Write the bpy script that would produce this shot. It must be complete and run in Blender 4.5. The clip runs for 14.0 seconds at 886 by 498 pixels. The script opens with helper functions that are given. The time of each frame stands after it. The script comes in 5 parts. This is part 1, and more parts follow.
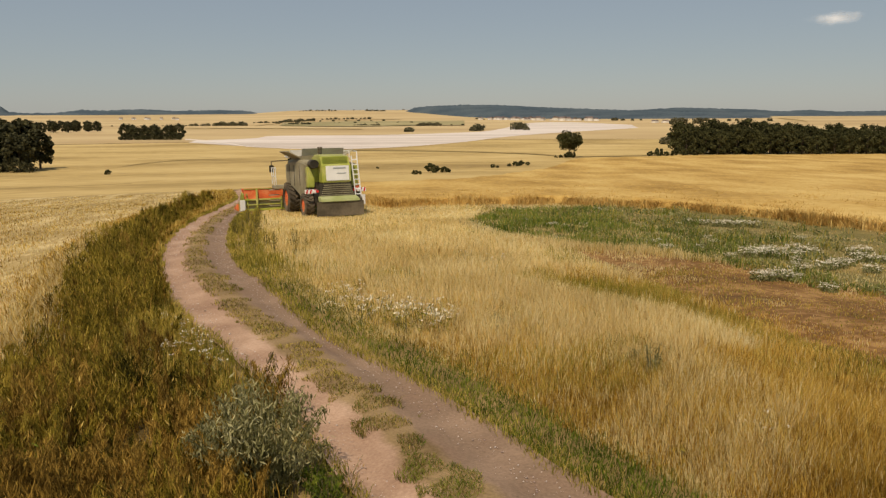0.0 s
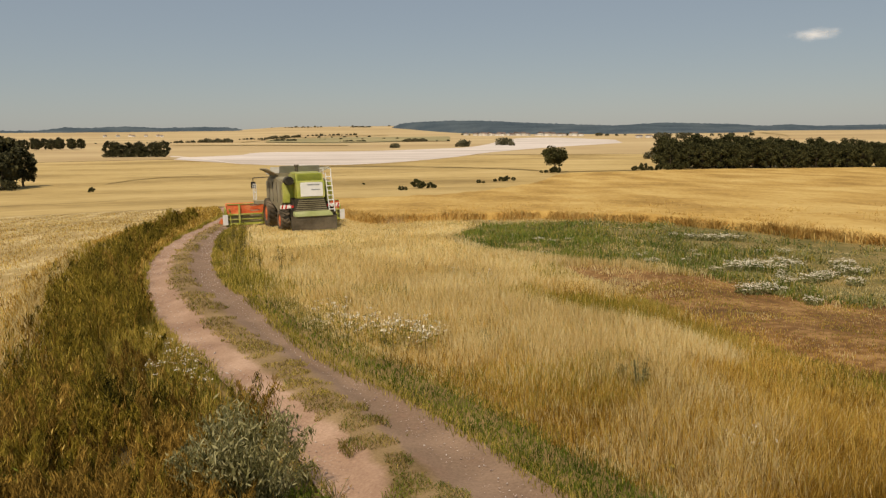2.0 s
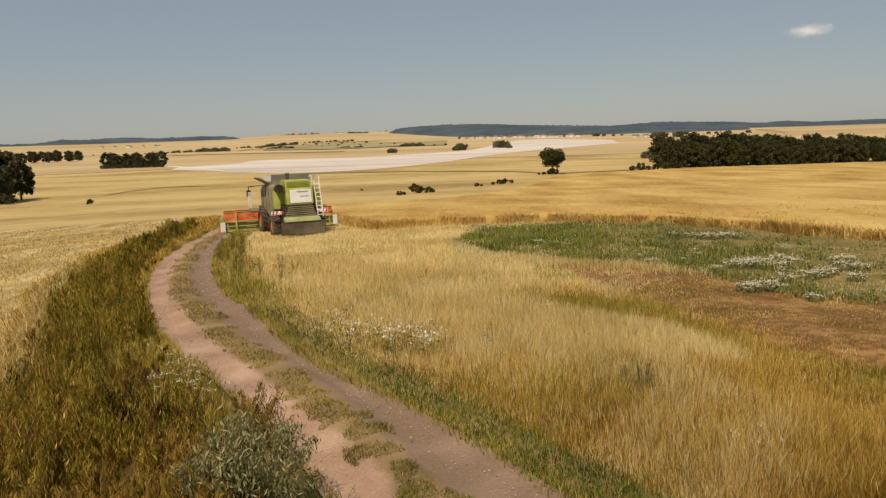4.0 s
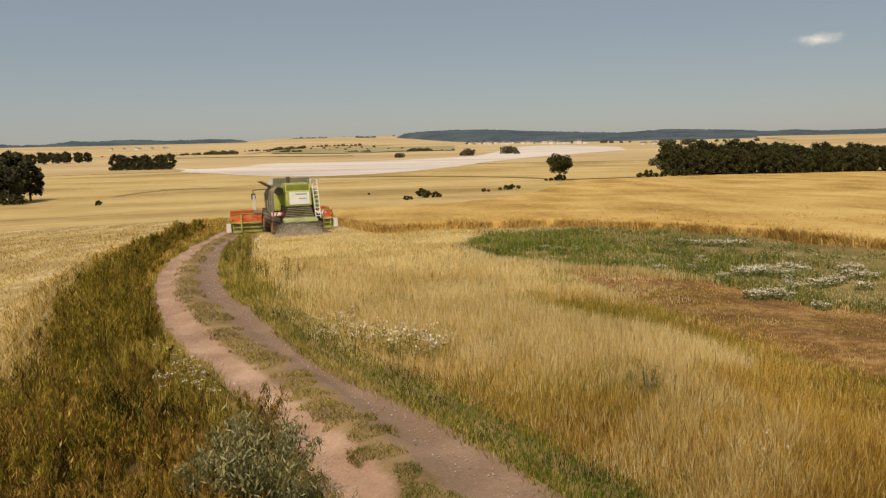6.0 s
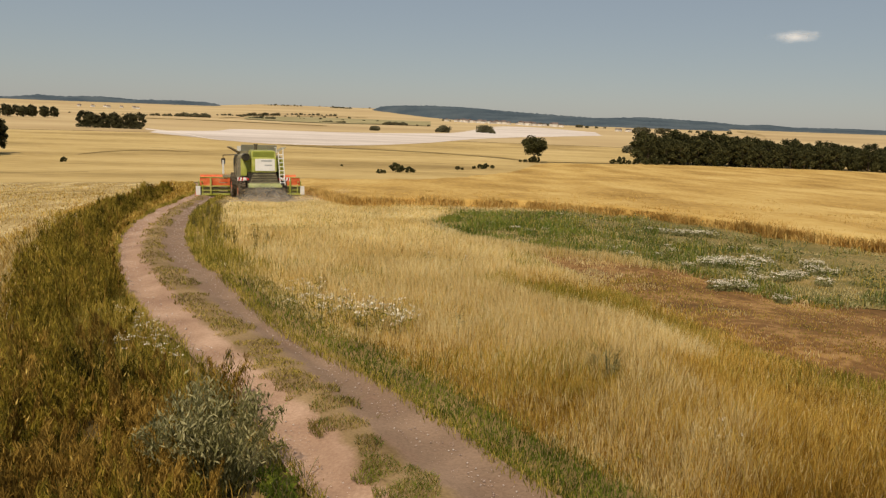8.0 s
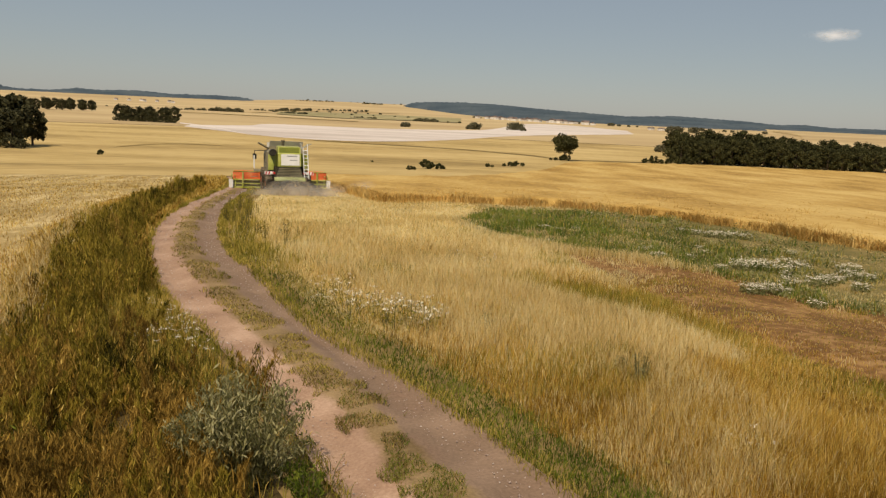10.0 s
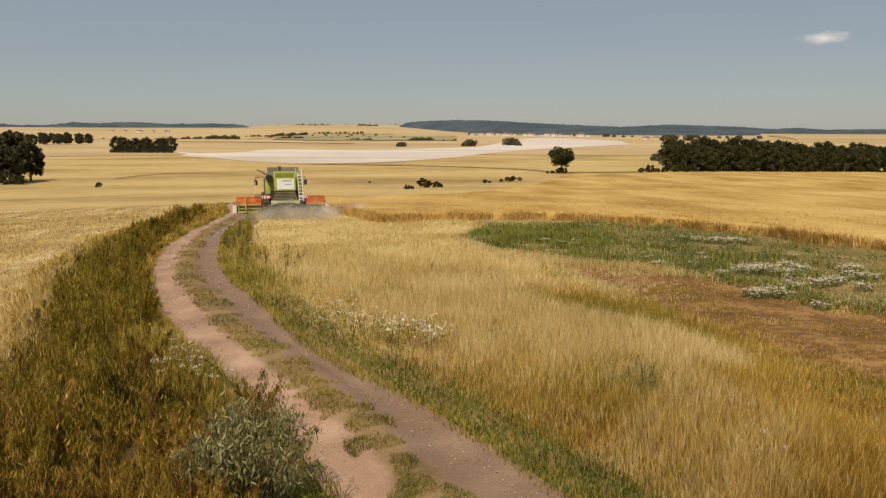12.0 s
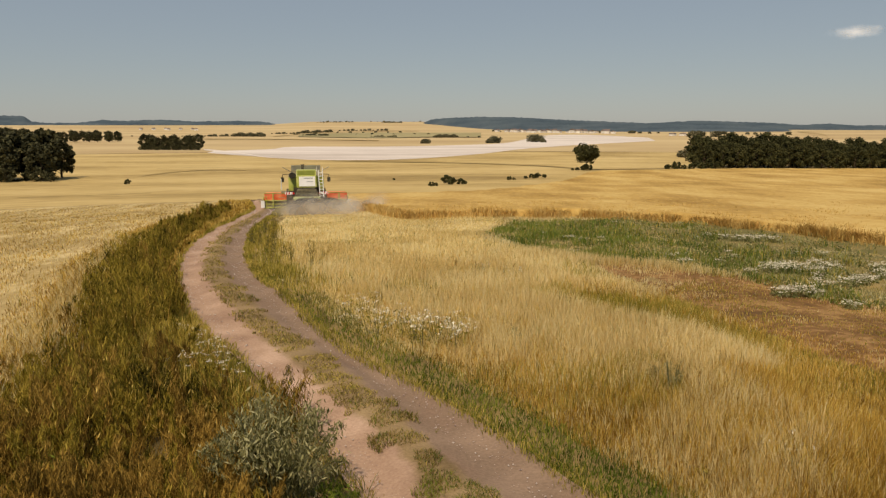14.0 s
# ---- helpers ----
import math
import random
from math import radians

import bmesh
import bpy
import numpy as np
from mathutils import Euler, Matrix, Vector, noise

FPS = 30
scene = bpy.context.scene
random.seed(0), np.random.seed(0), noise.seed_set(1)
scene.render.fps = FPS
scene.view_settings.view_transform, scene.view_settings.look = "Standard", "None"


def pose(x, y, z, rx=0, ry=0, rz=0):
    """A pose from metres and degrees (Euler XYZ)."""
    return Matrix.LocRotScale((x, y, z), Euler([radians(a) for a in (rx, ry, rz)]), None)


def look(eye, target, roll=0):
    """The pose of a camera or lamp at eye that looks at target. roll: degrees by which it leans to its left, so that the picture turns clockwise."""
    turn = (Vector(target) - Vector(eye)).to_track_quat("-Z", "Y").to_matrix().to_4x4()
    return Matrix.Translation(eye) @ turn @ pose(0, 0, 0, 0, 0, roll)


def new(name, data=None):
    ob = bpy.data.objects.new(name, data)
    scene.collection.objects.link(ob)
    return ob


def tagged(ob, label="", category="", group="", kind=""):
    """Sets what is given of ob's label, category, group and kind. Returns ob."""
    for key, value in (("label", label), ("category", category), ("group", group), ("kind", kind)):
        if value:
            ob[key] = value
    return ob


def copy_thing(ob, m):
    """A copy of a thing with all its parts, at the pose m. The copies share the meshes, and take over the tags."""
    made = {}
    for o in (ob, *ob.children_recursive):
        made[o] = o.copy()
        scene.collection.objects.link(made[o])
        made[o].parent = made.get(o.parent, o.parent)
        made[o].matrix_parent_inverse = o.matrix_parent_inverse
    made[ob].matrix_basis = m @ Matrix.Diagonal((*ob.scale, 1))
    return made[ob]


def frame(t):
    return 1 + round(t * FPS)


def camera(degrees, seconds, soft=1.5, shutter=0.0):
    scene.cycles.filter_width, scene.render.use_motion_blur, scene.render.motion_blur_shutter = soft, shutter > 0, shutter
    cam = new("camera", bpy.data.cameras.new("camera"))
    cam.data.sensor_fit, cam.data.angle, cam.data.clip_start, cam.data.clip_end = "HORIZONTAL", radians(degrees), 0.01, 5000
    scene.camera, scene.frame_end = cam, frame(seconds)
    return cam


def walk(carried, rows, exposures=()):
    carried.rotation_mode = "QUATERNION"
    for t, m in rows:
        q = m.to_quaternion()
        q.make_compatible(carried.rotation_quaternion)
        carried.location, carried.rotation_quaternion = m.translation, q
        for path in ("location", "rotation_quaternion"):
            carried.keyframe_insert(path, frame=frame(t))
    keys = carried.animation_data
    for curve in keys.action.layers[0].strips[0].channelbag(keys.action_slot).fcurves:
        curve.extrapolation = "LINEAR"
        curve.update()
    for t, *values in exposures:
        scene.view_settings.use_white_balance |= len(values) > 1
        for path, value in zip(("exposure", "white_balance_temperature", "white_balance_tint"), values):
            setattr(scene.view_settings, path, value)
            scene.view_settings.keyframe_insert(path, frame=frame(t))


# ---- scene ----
cam = camera(62.0, 14.0, soft=1.3)
walk(cam, [
    (0, pose(0.018, -0.050, 4.401, 79.91, 0.34, 0.93)),
    (0.5, pose(0.010, 0.050, 4.392, 79.96, 0.53, 0.55)),
    (1, pose(0.023, -0.015, 4.402, 80.20, 0.76, 0.55)),
    (1.5, pose(0.005, -0.003, 4.401, 81.04, 0.06, 0.01)),
    (2, pose(0.017, -0.010, 4.415, 81.10, 0.59, -0.17)),
    (2.5, pose(0.013, -0.009, 4.403, 81.52, 1.16, -0.56)),
    (3, pose(0.014, -0.011, 4.400, 81.49, 1.30, -0.73)),
    (3.2, pose(0.002, 0.003, 4.443, 81.36, 1.76, -0.73)),
    (5.5, pose(0.010, -0.019, 4.414, 81.70, 1.50, 0.16)),
    (6, pose(0.008, -0.002, 4.404, 81.81, 1.29, 0.18)),
    (6.5, pose(-0.008, -0.026, 4.402, 81.79, 1.25, 0.81)),
    (7, pose(-0.006, -0.019, 4.395, 81.53, 0.67, 1.08)),
    (7.5, pose(0.001, -0.007, 4.396, 80.75, -0.73, 0.50)),
    (8, pose(-0.013, 0.015, 4.392, 80.00, -1.99, -1.65)),
    (8.2, pose(-0.015, 0.012, 4.400, 80.03, -2.62, -1.75)),
    (10.3, pose(-0.025, 0.050, 4.416, 79.64, -2.15, 1.16)),
    (10.5, pose(-0.023, 0.045, 4.412, 79.84, -1.89, 1.45)),
    (11, pose(-0.021, 0.030, 4.429, 80.53, -1.02, 1.15)),
    (11.5, pose(-0.001, 0.006, 4.426, 81.28, -0.52, 1.53)),
    (12, pose(-0.024, 0.037, 4.417, 81.05, -0.10, 0.34)),
    (12.5, pose(-0.010, 0.028, 4.419, 80.71, 0.35, 1.56)),
    (13, pose(-0.022, 0.037, 4.416, 80.52, 0.19, 1.57)),
    (13.5, pose(-0.035, 0.028, 4.425, 80.63, 0.06, 1.98)),
    (14, pose(-0.031, 0.035, 4.421, 80.81, 0.04, 2.20)),
], exposures=[(0.0, 0.0, 7500, 14), (14.0, 0.0, 7500, 14)])

# ---- light ----
SUN_AZ, SUN_EL = 196.0, 57.0       # degrees clockwise from +y, and above the horizon
world = bpy.data.worlds.new("world")
scene.world = world
world.use_nodes = True
wt = world.node_tree
sky = wt.nodes.new("ShaderNodeTexSky")
sky.sky_type, sky.sun_disc = "NISHITA", False
sky.sun_elevation, sky.sun_rotation = radians(SUN_EL), radians(SUN_AZ)
sky.air_density, sky.dust_density, sky.ozone_density, sky.altitude = 1.0, 0.4, 2.0, 0
dim, haze = wt.nodes.new("ShaderNodeVectorMath"), wt.nodes.new("ShaderNodeMix")
dim.operation, haze.data_type = "SCALE", "RGBA"
dim.inputs["Scale"].default_value = 0.07
wt.links.new(sky.outputs[0], dim.inputs[0])
# summer haze greys the blue
haze.inputs["Factor"].default_value = 0.55
haze.inputs["B"].default_value = (0.29, 0.37, 0.46, 1)
wt.links.new(dim.outputs[0], haze.inputs["A"])
wt.links.new(haze.outputs["Result"], wt.nodes["Background"].inputs[0])
wt.nodes["Background"].inputs[1].default_value = 1.0
sun = new("sun", bpy.data.lights.new("sun", "SUN"))
sun.data.energy, sun.data.angle, sun.data.color = 3.6, radians(0.6), (1.0, 0.92, 0.80)
to_sun = Vector((math.sin(radians(SUN_AZ)) * math.cos(radians(SUN_EL)), math.cos(radians(SUN_AZ)) * math.cos(radians(SUN_EL)), math.sin(radians(SUN_EL))))
sun.matrix_world = look((to_sun * 50)[:], (0, 0, 0))


# ---- materials ----
def mat(name, colours, scale=4.0, fine=60.0, rough=0.85, metal=0.0, bump=0.3, bump_scale=None, island=False, per_object=False, stretch=(1, 1, 1), glow=0.0, coat=0.0, translucent=0.0, contrast=0.25, vary=0.5):
    """Noise at two scales over a ramp of colours; island or per_object: the ramp also varies from piece to piece."""
    m = bpy.data.materials.new(name)
    m.use_nodes = True
    nt = m.node_tree
    b = nt.nodes["Principled BSDF"]
    b.inputs["Roughness"].default_value, b.inputs["Metallic"].default_value = rough, metal
    b.inputs["Coat Weight"].default_value = coat
    b.inputs["Specular IOR Level"].default_value = 0.5 if rough < 0.6 else 0.15
    co = nt.nodes.new("ShaderNodeTexCoord")
    mp = nt.nodes.new("ShaderNodeMapping")
    mp.inputs["Scale"].default_value = stretch
    nt.links.new(co.outputs["Object"], mp.inputs[0])
    big, small = nt.nodes.new("ShaderNodeTexNoise"), nt.nodes.new("ShaderNodeTexNoise")
    for n, s, det in ((big, scale, 5), (small, fine, 3)):
        n.inputs["Scale"].default_value, n.inputs["Detail"].default_value = s, det
        nt.links.new(mp.outputs[0], n.inputs["Vector"])
    mix = nt.nodes.new("ShaderNodeMath")
    mix.operation = "MULTIPLY_ADD"
    nt.links.new(small.outputs["Fac"], mix.inputs[0])
    mix.inputs[1].default_value = contrast
    nt.links.new(big.outputs["Fac"], mix.inputs[2])
    value = mix.outputs[0]
    if island or per_object:
        src = nt.nodes.new("ShaderNodeNewGeometry").outputs["Random Per Island"] if island else nt.nodes.new("ShaderNodeObjectInfo").outputs["Random"]
        mr = nt.nodes.new("ShaderNodeMath")
        mr.operation = "MULTIPLY_ADD"
        nt.links.new(src, mr.inputs[0])
        mr.inputs[1].default_value = vary
        nt.links.new(value, mr.inputs[2])
        sh = nt.nodes.new("ShaderNodeMath")
        sh.operation = "SUBTRACT"
        nt.links.new(mr.outputs[0], sh.inputs[0])
        sh.inputs[1].default_value = vary / 2
        value = sh.outputs[0]
    ramp = nt.nodes.new("ShaderNodeValToRGB")
    els = ramp.color_ramp.elements
    lo, hi = 0.38 + contrast / 4, 0.62 + contrast * 0.75
    while len(els) < len(colours):
        els.new(0.5)
    for i, c in enumerate(colours):
        els[i].position = lo + (hi - lo) * i / max(1, len(colours) - 1)
        els[i].color = (*c, 1)
    nt.links.new(value, ramp.inputs[0])
    nt.links.new(ramp.outputs[0], b.inputs["Base Color"])
    if bump:
        bp = nt.nodes.new("ShaderNodeBump")
        bp.inputs["Strength"].default_value, bp.inputs["Distance"].default_value = bump, 0.02
        nt.links.new(small.outputs["Fac"], bp.inputs["Height"])
        nt.links.new(bp.outputs[0], b.inputs["Normal"])
    if translucent:
        tr, ms = nt.nodes.new("ShaderNodeBsdfTranslucent"), nt.nodes.new("ShaderNodeMixShader")
        nt.links.new(ramp.outputs[0], tr.inputs[0])
        ms.inputs[0].default_value = translucent
        nt.links.new(b.outputs[0], ms.inputs[1])
        nt.links.new(tr.outputs[0], ms.inputs[2])
        nt.links.new(ms.outputs[0], nt.nodes["Material Output"].inputs[0])
    return m


M_GROUND = mat("dry_earth", [(0.13, 0.09, 0.035), (0.24, 0.165, 0.065), (0.36, 0.25, 0.10)], 0.35, 9.0, 0.95)
M_SOIL = mat("red_soil", [(0.105, 0.058, 0.020), (0.20, 0.102, 0.036), (0.32, 0.185, 0.072)], 0.6, 4.0, 0.95, bump=1.0, contrast=0.75)
M_WEEDGROUND = mat("weedy_ground", [(0.10, 0.10, 0.03), (0.20, 0.155, 0.055), (0.31, 0.22, 0.085)], 0.5, 6.0, 0.95, contrast=0.5)
M_STUBBLE = mat("stubble_ground", [(0.24, 0.165, 0.06), (0.42, 0.305, 0.13), (0.60, 0.47, 0.24)], 0.6, 6.0, 0.95, stretch=(1.0, 0.25, 1), contrast=0.7)
M_FIELD = mat("ripe_field", [(0.29, 0.20, 0.075), (0.475, 0.34, 0.135), (0.585, 0.44, 0.20)], 0.03, 0.45, 0.95, bump=0, stretch=(0.5, 0.9, 1), contrast=0.45)
M_FIELD_B = mat("tan_field", [(0.42, 0.30, 0.15), (0.50, 0.37, 0.19), (0.56, 0.43, 0.23)], 0.006, 0.05, 0.95, bump=0, stretch=(0.4, 1.0, 1))
M_PALE = mat("pale_field", [(0.46, 0.39, 0.325), (0.62, 0.545, 0.475), (0.73, 0.66, 0.59)], 0.02, 0.2, 0.95, bump=0, stretch=(0.25, 1.2, 1), contrast=0.5)
M_CHALK = mat("bleached_straw", [(0.66, 0.58, 0.49), (0.78, 0.70, 0.61)], 0.02, 0.2, 0.95, bump=0)
M_GREENFIELD = mat("green_field", [(0.26, 0.225, 0.105), (0.32, 0.275, 0.135), (0.40, 0.33, 0.17)], 0.01, 0.05, 0.95, bump=0)
M_DARKSTRIP = mat("rough_margin", [(0.25, 0.18, 0.07), (0.36, 0.255, 0.10), (0.47, 0.34, 0.14)], 0.05, 0.5, 0.95, bump=0)
M_CANOPY = mat("wheat_canopy", [(0.30, 0.175, 0.042), (0.49, 0.312, 0.092), (0.61, 0.43, 0.155)], 0.10, 1.6, 0.9, bump=1.0, stretch=(1, 0.4, 1), contrast=0.4)
M_WHEAT = mat("wheat_straw", [(0.44, 0.26, 0.07), (0.62, 0.41, 0.13), (0.74, 0.53, 0.20)], 0.35, 2.0, 0.8, bump=0, island=True, translucent=0.35, vary=0.3)
M_DRY = mat("dry_grass", [(0.22, 0.125, 0.020), (0.45, 0.265, 0.042), (0.61, 0.39, 0.080), (0.73, 0.52, 0.145)], 0.22, 2.0, 0.8, bump=0, island=True, translucent=0.35)
M_PALEGRASS = mat("pale_dry_grass", [(0.62, 0.465, 0.19), (0.73, 0.57, 0.255), (0.81, 0.66, 0.325), (0.87, 0.755, 0.42)], 0.22, 2.0, 0.8, bump=0, island=True, translucent=0.4)
M_DRYGREEN = mat("half_dry_grass", [(0.16, 0.15, 0.020), (0.35, 0.29, 0.048), (0.56, 0.42, 0.105)], 0.4, 3.0, 0.8, bump=0, island=True, translucent=0.3, vary=0.4)
M_GREEN = mat("green_grass", [(0.050, 0.080, 0.008), (0.110, 0.148, 0.015), (0.225, 0.245, 0.034)], 0.8, 5.0, 0.75, bump=0, island=True, translucent=0.25, vary=0.35)
M_LUSH = mat("lush_grass", [(0.075, 0.12, 0.016), (0.15, 0.205, 0.030), (0.27, 0.30, 0.065)], 0.5, 4.0, 0.75, bump=0, island=True, translucent=0.3, vary=0.35)
M_WEED = mat("weed_leaf", [(0.034, 0.031, 0.004), (0.15, 0.116, 0.013), (0.31, 0.23, 0.028), (0.48, 0.35, 0.062)], 0.9, 3.2, 0.75, bump=0, island=True, translucent=0.28, vary=0.36)
M_RUST = mat("dried_dock", [(0.095, 0.055, 0.009), (0.25, 0.148, 0.026), (0.47, 0.295, 0.065)], 0.8, 4.0, 0.8, bump=0, island=True, translucent=0.2, vary=0.4)
M_SAGE = mat("sage_leaf", [(0.13, 0.122, 0.040), (0.29, 0.268, 0.108), (0.49, 0.445, 0.225)], 2.2, 8.0, 0.7, bump=0, island=True, translucent=0.35)
M_TEAL = mat("cabbage_green", [(0.12, 0.135, 0.042), (0.22, 0.225, 0.085), (0.35, 0.32, 0.15)], 0.5, 3.0, 0.75, bump=0, island=True, translucent=0.2, vary=0.35)
M_PETAL = mat("white_petal", [(0.66, 0.60, 0.45), (0.78, 0.72, 0.57), (0.84, 0.79, 0.65)], 3, 20, 0.7, bump=0, island=True)
M_YELLOW = mat("yellow_petal", [(0.45, 0.36, 0.05), (0.60, 0.50, 0.08)], 3, 20, 0.7, bump=0, island=True)
M_STEM = mat("stem", [(0.10, 0.10, 0.04), (0.20, 0.18, 0.08)], 3, 20, 0.8, bump=0)
M_LEAF = mat("tree_leaf", [(0.036, 0.036, 0.012), (0.066, 0.066, 0.022), (0.115, 0.108, 0.04)], 0.12, 1.0, 0.8, bump=0, island=True, translucent=0.1, vary=0.35)
# paler than the nearer leaves, with the haze of distance in the colour
M_HAZYLEAF = mat("hazy_hedge_leaf", [(0.085, 0.080, 0.045), (0.125, 0.115, 0.062), (0.17, 0.155, 0.09)], 0.05, 0.6, 0.9, bump=0, island=True, vary=0.3)
M_PINE = mat("pine_leaf", [(0.030, 0.030, 0.013), (0.058, 0.056, 0.024), (0.10, 0.092, 0.038)], 0.12, 1.0, 0.8, bump=0, island=True, vary=0.4)
M_BARK = mat("bark", [(0.06, 0.045, 0.03), (0.12, 0.09, 0.06)], 1.5, 9, 0.9, bump=0.6)
# distance haze is painted in: the wood's green is paled towards blue-grey
M_HAZYWOOD = mat("haze_tinted_wood", [(0.045, 0.068, 0.085), (0.065, 0.09, 0.105), (0.09, 0.115, 0.125)], 0.01, 0.06, 0.95, bump=0)
M_STONE = mat("gravel", [(0.34, 0.24, 0.20), (0.50, 0.40, 0.34), (0.62, 0.54, 0.48)], 4, 40, 0.9, per_object=False, island=True)
M_LIME = mat("lime_paint", [(0.30, 0.33, 0.045), (0.41, 0.43, 0.085), (0.53, 0.51, 0.20)], 1.2, 14, 0.4, bump=0.05, coat=0.3)
M_OLIVE = mat("cap_and_shaded_lime", [(0.20, 0.23, 0.02), (0.28, 0.31, 0.035)], 1.2, 14, 0.45, bump=0.05, coat=0.2)
M_GREYP = mat("dusty_grey_panel", [(0.22, 0.19, 0.115), (0.30, 0.265, 0.17), (0.40, 0.36, 0.25)], 0.9, 9, 0.6, bump=0.1)
M_WHITEP = mat("white_panel", [(0.70, 0.70, 0.66), (0.80, 0.80, 0.77)], 1.5, 12, 0.45, bump=0.05)
M_RED = mat("reel_red_paint", [(0.60, 0.10, 0.03), (0.76, 0.16, 0.05), (0.80, 0.26, 0.10)], 1.5, 12, 0.5, bump=0.05)
M_DARK = mat("black_steel", [(0.028, 0.025, 0.018), (0.065, 0.056, 0.040), (0.13, 0.11, 0.075)], 1.5, 12, 0.6, bump=0.1)
M_TYRE = mat("tyre_rubber", [(0.055, 0.045, 0.032), (0.11, 0.088, 0.060), (0.20, 0.16, 0.11)], 1.2, 14, 0.95)
M_LAMPRED = mat("red_lens", [(0.5, 0.02, 0.02), (0.65, 0.04, 0.03)], 5, 20, 0.2, bump=0)
M_TEXT = mat("grey_print", [(0.28, 0.30, 0.30), (0.34, 0.36, 0.36)], 5, 20, 0.6, bump=0)
M_WALLW = mat("house_render", [(0.66, 0.62, 0.56), (0.82, 0.79, 0.73)], 0.02, 0.2, 0.9, bump=0, per_object=True)
M_ROOF = mat("roof_tile", [(0.15, 0.115, 0.10), (0.22, 0.165, 0.14)], 0.02, 0.3, 0.9, bump=0, per_object=True)
M_GLASS = mat("dark_glass", [(0.02, 0.025, 0.03), (0.04, 0.045, 0.05)], 1, 9, 0.08, bump=0)


M_TANK = mat("tank_sheet", [(0.36, 0.34, 0.28), (0.46, 0.44, 0.37)], 1.5, 12, 0.6, bump=0.05)
# earth coloured dark to carry the deep shade between the weeds
M_WEEDSHADE = mat("weed_shade_ground", [(0.045, 0.033, 0.012), (0.09, 0.065, 0.025), (0.16, 0.115, 0.045)], 1.5, 14.0, 0.95)
M_PALELIME = mat("dusty_lime_paint", [(0.30, 0.33, 0.12), (0.38, 0.41, 0.18), (0.46, 0.47, 0.25)], 1.2, 10, 0.5, bump=0.05)
M_UNDERSIDE = mat("underside_shade_and_chaff", [(0.075, 0.062, 0.042), (0.12, 0.10, 0.07), (0.18, 0.15, 0.105)], 1.0, 9, 0.9, bump=0.2)
M_MAT = mat("trodden_grass", [(0.13, 0.095, 0.026), (0.26, 0.185, 0.052), (0.42, 0.31, 0.11)], 0.9, 4.0, 0.85, bump=0, island=True, translucent=0.2, vary=0.35)
M_THATCH = mat("straw_thatch", [(0.42, 0.31, 0.13), (0.56, 0.43, 0.20), (0.66, 0.53, 0.27)], 0.5, 8.0, 0.95)


def dust_material():
    """Thin grey-tan dust, densest at the middle of each drifting flake."""
    m = mat("harvest_dust", [(0.74, 0.67, 0.56), (0.80, 0.73, 0.62)], 0.5, 3.0, 1.0, bump=0, translucent=0.5)
    nt = m.node_tree
    at = nt.nodes.new("ShaderNodeAttribute")
    at.attribute_name = "thick"
    soft = nt.nodes.new("ShaderNodeMapRange")
    soft.interpolation_type = "SMOOTHSTEP"
    nt.links.new(at.outputs["Fac"], soft.inputs[0])
    co, puff = nt.nodes.new("ShaderNodeTexCoord"), nt.nodes.new("ShaderNodeTexNoise")
    puff.inputs["Scale"].default_value, puff.inputs["Detail"].default_value = 0.6, 2
    nt.links.new(co.outputs["Object"], puff.inputs["Vector"])
    ml = nt.nodes.new("ShaderNodeMath")
    ml.operation = "MULTIPLY"
    nt.links.new(soft.outputs[0], ml.inputs[0])
    body = nt.nodes.new("ShaderNodeMath")
    body.operation = "MULTIPLY_ADD"
    body.inputs[1].default_value, body.inputs[2].default_value = 0.5, 0.32
    nt.links.new(puff.outputs["Fac"], body.inputs[0])
    nt.links.new(body.outputs[0], ml.inputs[1])
    tr, ms = nt.nodes.new("ShaderNodeBsdfTransparent"), nt.nodes.new("ShaderNodeMixShader")
    out = nt.nodes["Material Output"]
    lit = out.inputs[0].links[0].from_socket
    nt.links.new(ml.outputs[0], ms.inputs[0])
    nt.links.new(tr.outputs[0], ms.inputs[1])
    nt.links.new(lit, ms.inputs[2])
    nt.links.new(ms.outputs[0], out.inputs[0])
    return m


